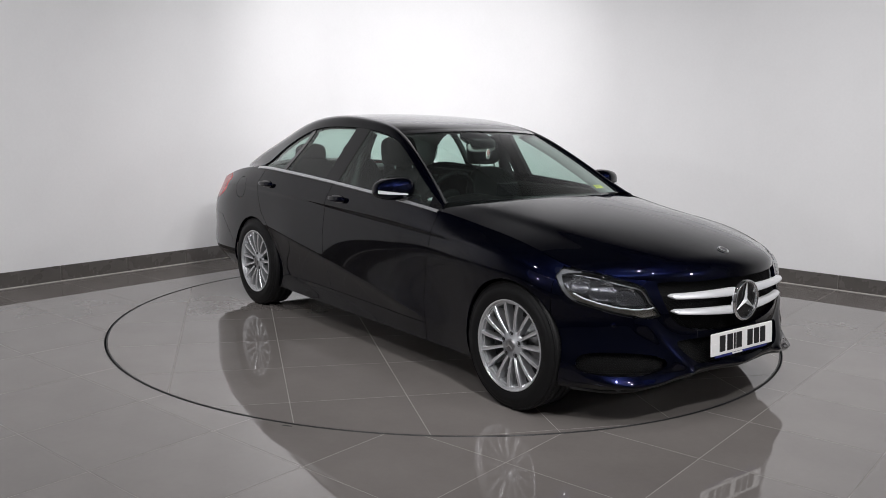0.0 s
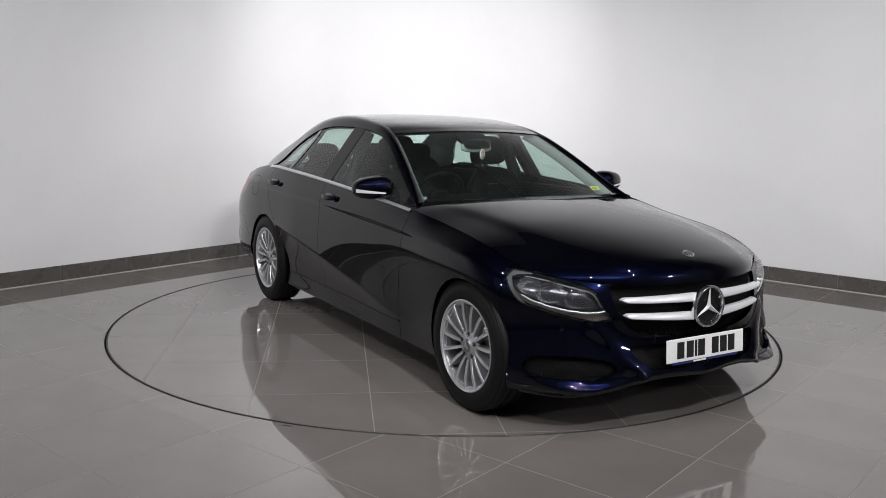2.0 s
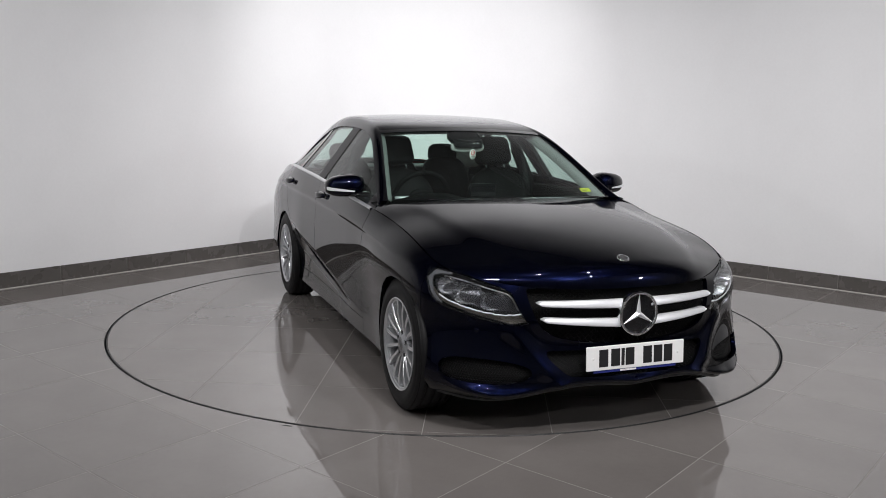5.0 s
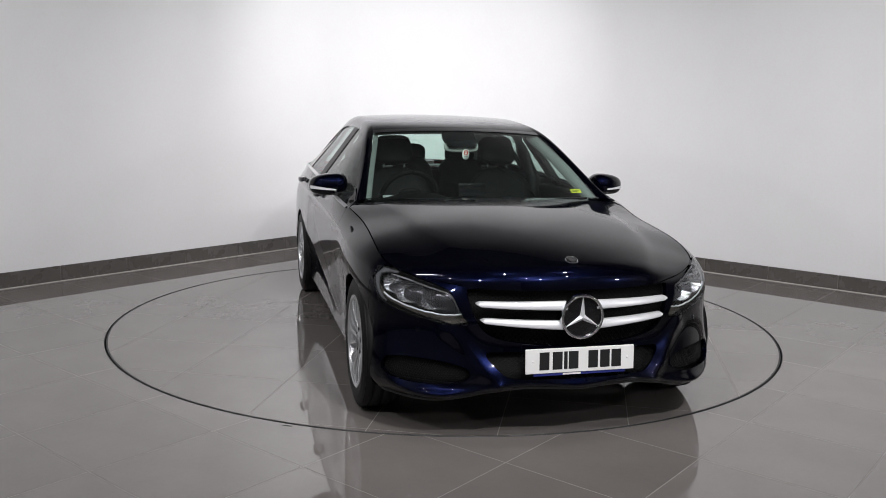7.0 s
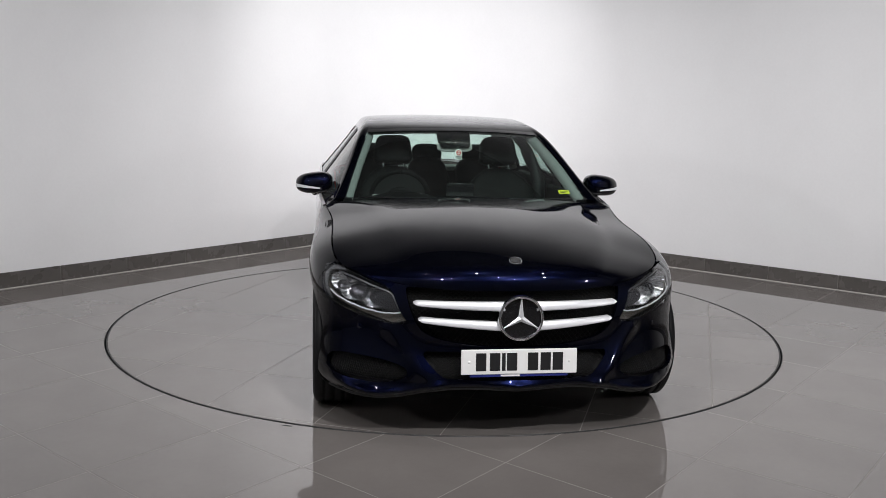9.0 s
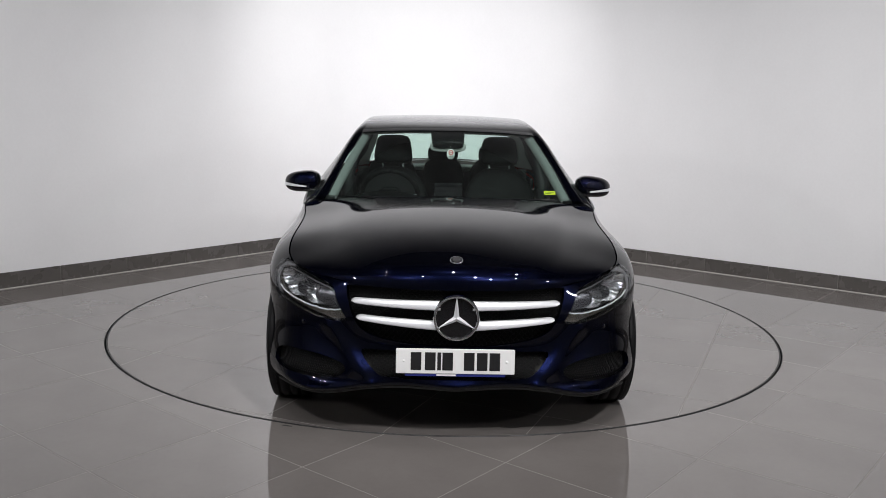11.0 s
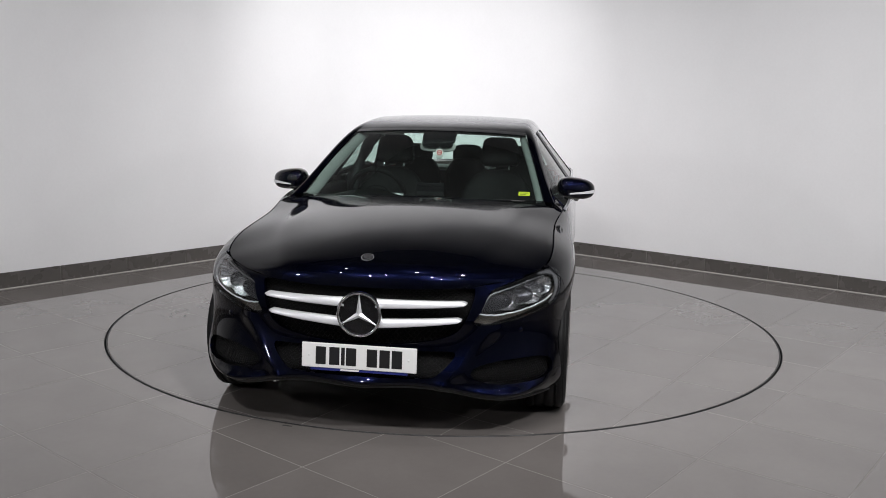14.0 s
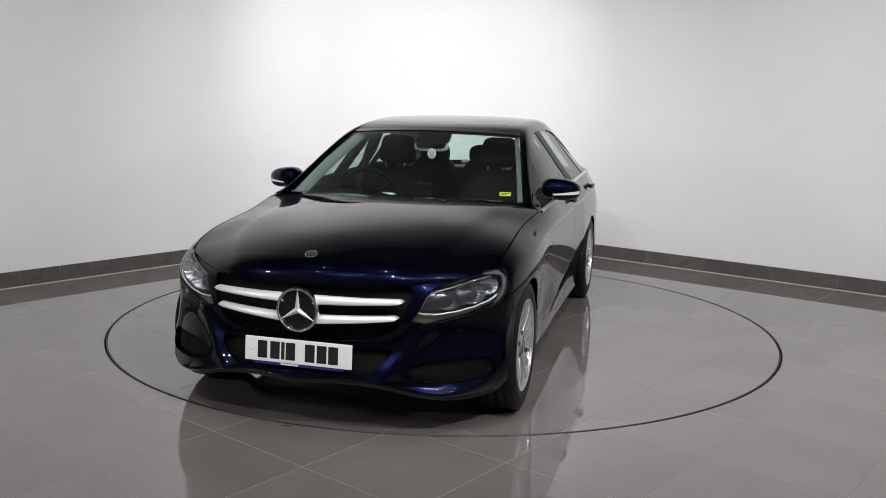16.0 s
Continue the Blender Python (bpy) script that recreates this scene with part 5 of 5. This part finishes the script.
def skirting():
    base = new("baseboard")
    tagged(base, "dark grey tiled skirting along the white walls", "skirting", kind="structure")
    h, t, g = 0.13, 0.012, 0.0025
    me = mesh_of("tile", *_bmvf(box_bm((TILE - 2 * g, t, h), (0, 0, h / 2), 0.0015, 1)), SKIRT, False)
    for i in range(-4, 12):
        x = (i + 0.5) * TILE
        if X_WALL + COVE < x - TILE / 2 + 0.05 and x < X_FAR:
            o = new("tile", me)
            o.parent = base
            o.matrix_basis = ROOM @ Matrix.Translation((x, Y_WALL - t / 2, 0.001))
    for j in range(-12, 4):
        y = (j + 0.5) * TILE
        if y + TILE / 2 < Y_WALL - COVE + 0.05:
            o = new("tile", me)
            o.parent = base
            o.matrix_basis = ROOM @ Matrix.Translation((X_WALL + t / 2, y, 0.001)) @ Matrix.Rotation(math.pi / 2, 4, "Z")
    n = 4
    R = COVE
    for k in range(n):
        V, F = [], []
        for q in range(7):
            a = math.pi - math.pi / 2 * (k + q / 6) / n
            for r in (R, R - t):
                for z in (0.001, h):
                    V.append(at_room(X_WALL + R + r * math.cos(a), Y_WALL - R + r * math.sin(a), z))
        for q in range(6):
            b = 4 * q
            F += [(b + 2, b + 3, b + 7, b + 6), (b + 1, b + 5, b + 7, b + 3), (b, b + 4, b + 5, b + 1)]
        piece("tile", V, F, SKIRT, base)
    # pale sealant at the foot of the tiles
    for x0, y0, x1, y1 in ((X_WALL + t, Y_FAR, X_WALL + t + 0.007, Y_WALL - R), (X_WALL + R, Y_WALL - t - 0.007, X_FAR, Y_WALL - t)):
        o = part("sealant", box_bm((x1 - x0, y1 - y0, 0.006), ((x0 + x1) / 2, (y0 + y1) / 2, 0.0035)), SEALANT, base, "pale sealant line")
        o.matrix_basis = ROOM
    # mortar behind the tiles shows as pale joints
    V, F = [], []
    for x, y in ((X_WALL + 0.006, Y_FAR), (X_WALL + 0.006, Y_WALL - R)):
        V += [at_room(x, y, 0), at_room(x, y, h - 0.002)]
    for x, y in ((X_WALL + R, Y_WALL - 0.006), (X_FAR, Y_WALL - 0.006)):
        V += [at_room(x, y, 0), at_room(x, y, h - 0.002)]
    F = [(0, 1, 3, 2), (4, 5, 7, 6)]
    piece("mortar", V, F, GROUT, base, smooth=False)


table = turntable()
floor()
skirting()


# ---------------------------------------------------------------- motion of the turntable and the car on it
def motions():
    rows = []
    for k in range(17):
        t = float(k)
        a = -51.61 - 3.363 * t + 0.12 * (1 - 2 * ((t - 7.5) / 8.0) ** 2)
        rows.append((t, pose(0, 0, 0, 0, 0, a)))
    walk(table, rows)
    walk(car, rows)


motions()
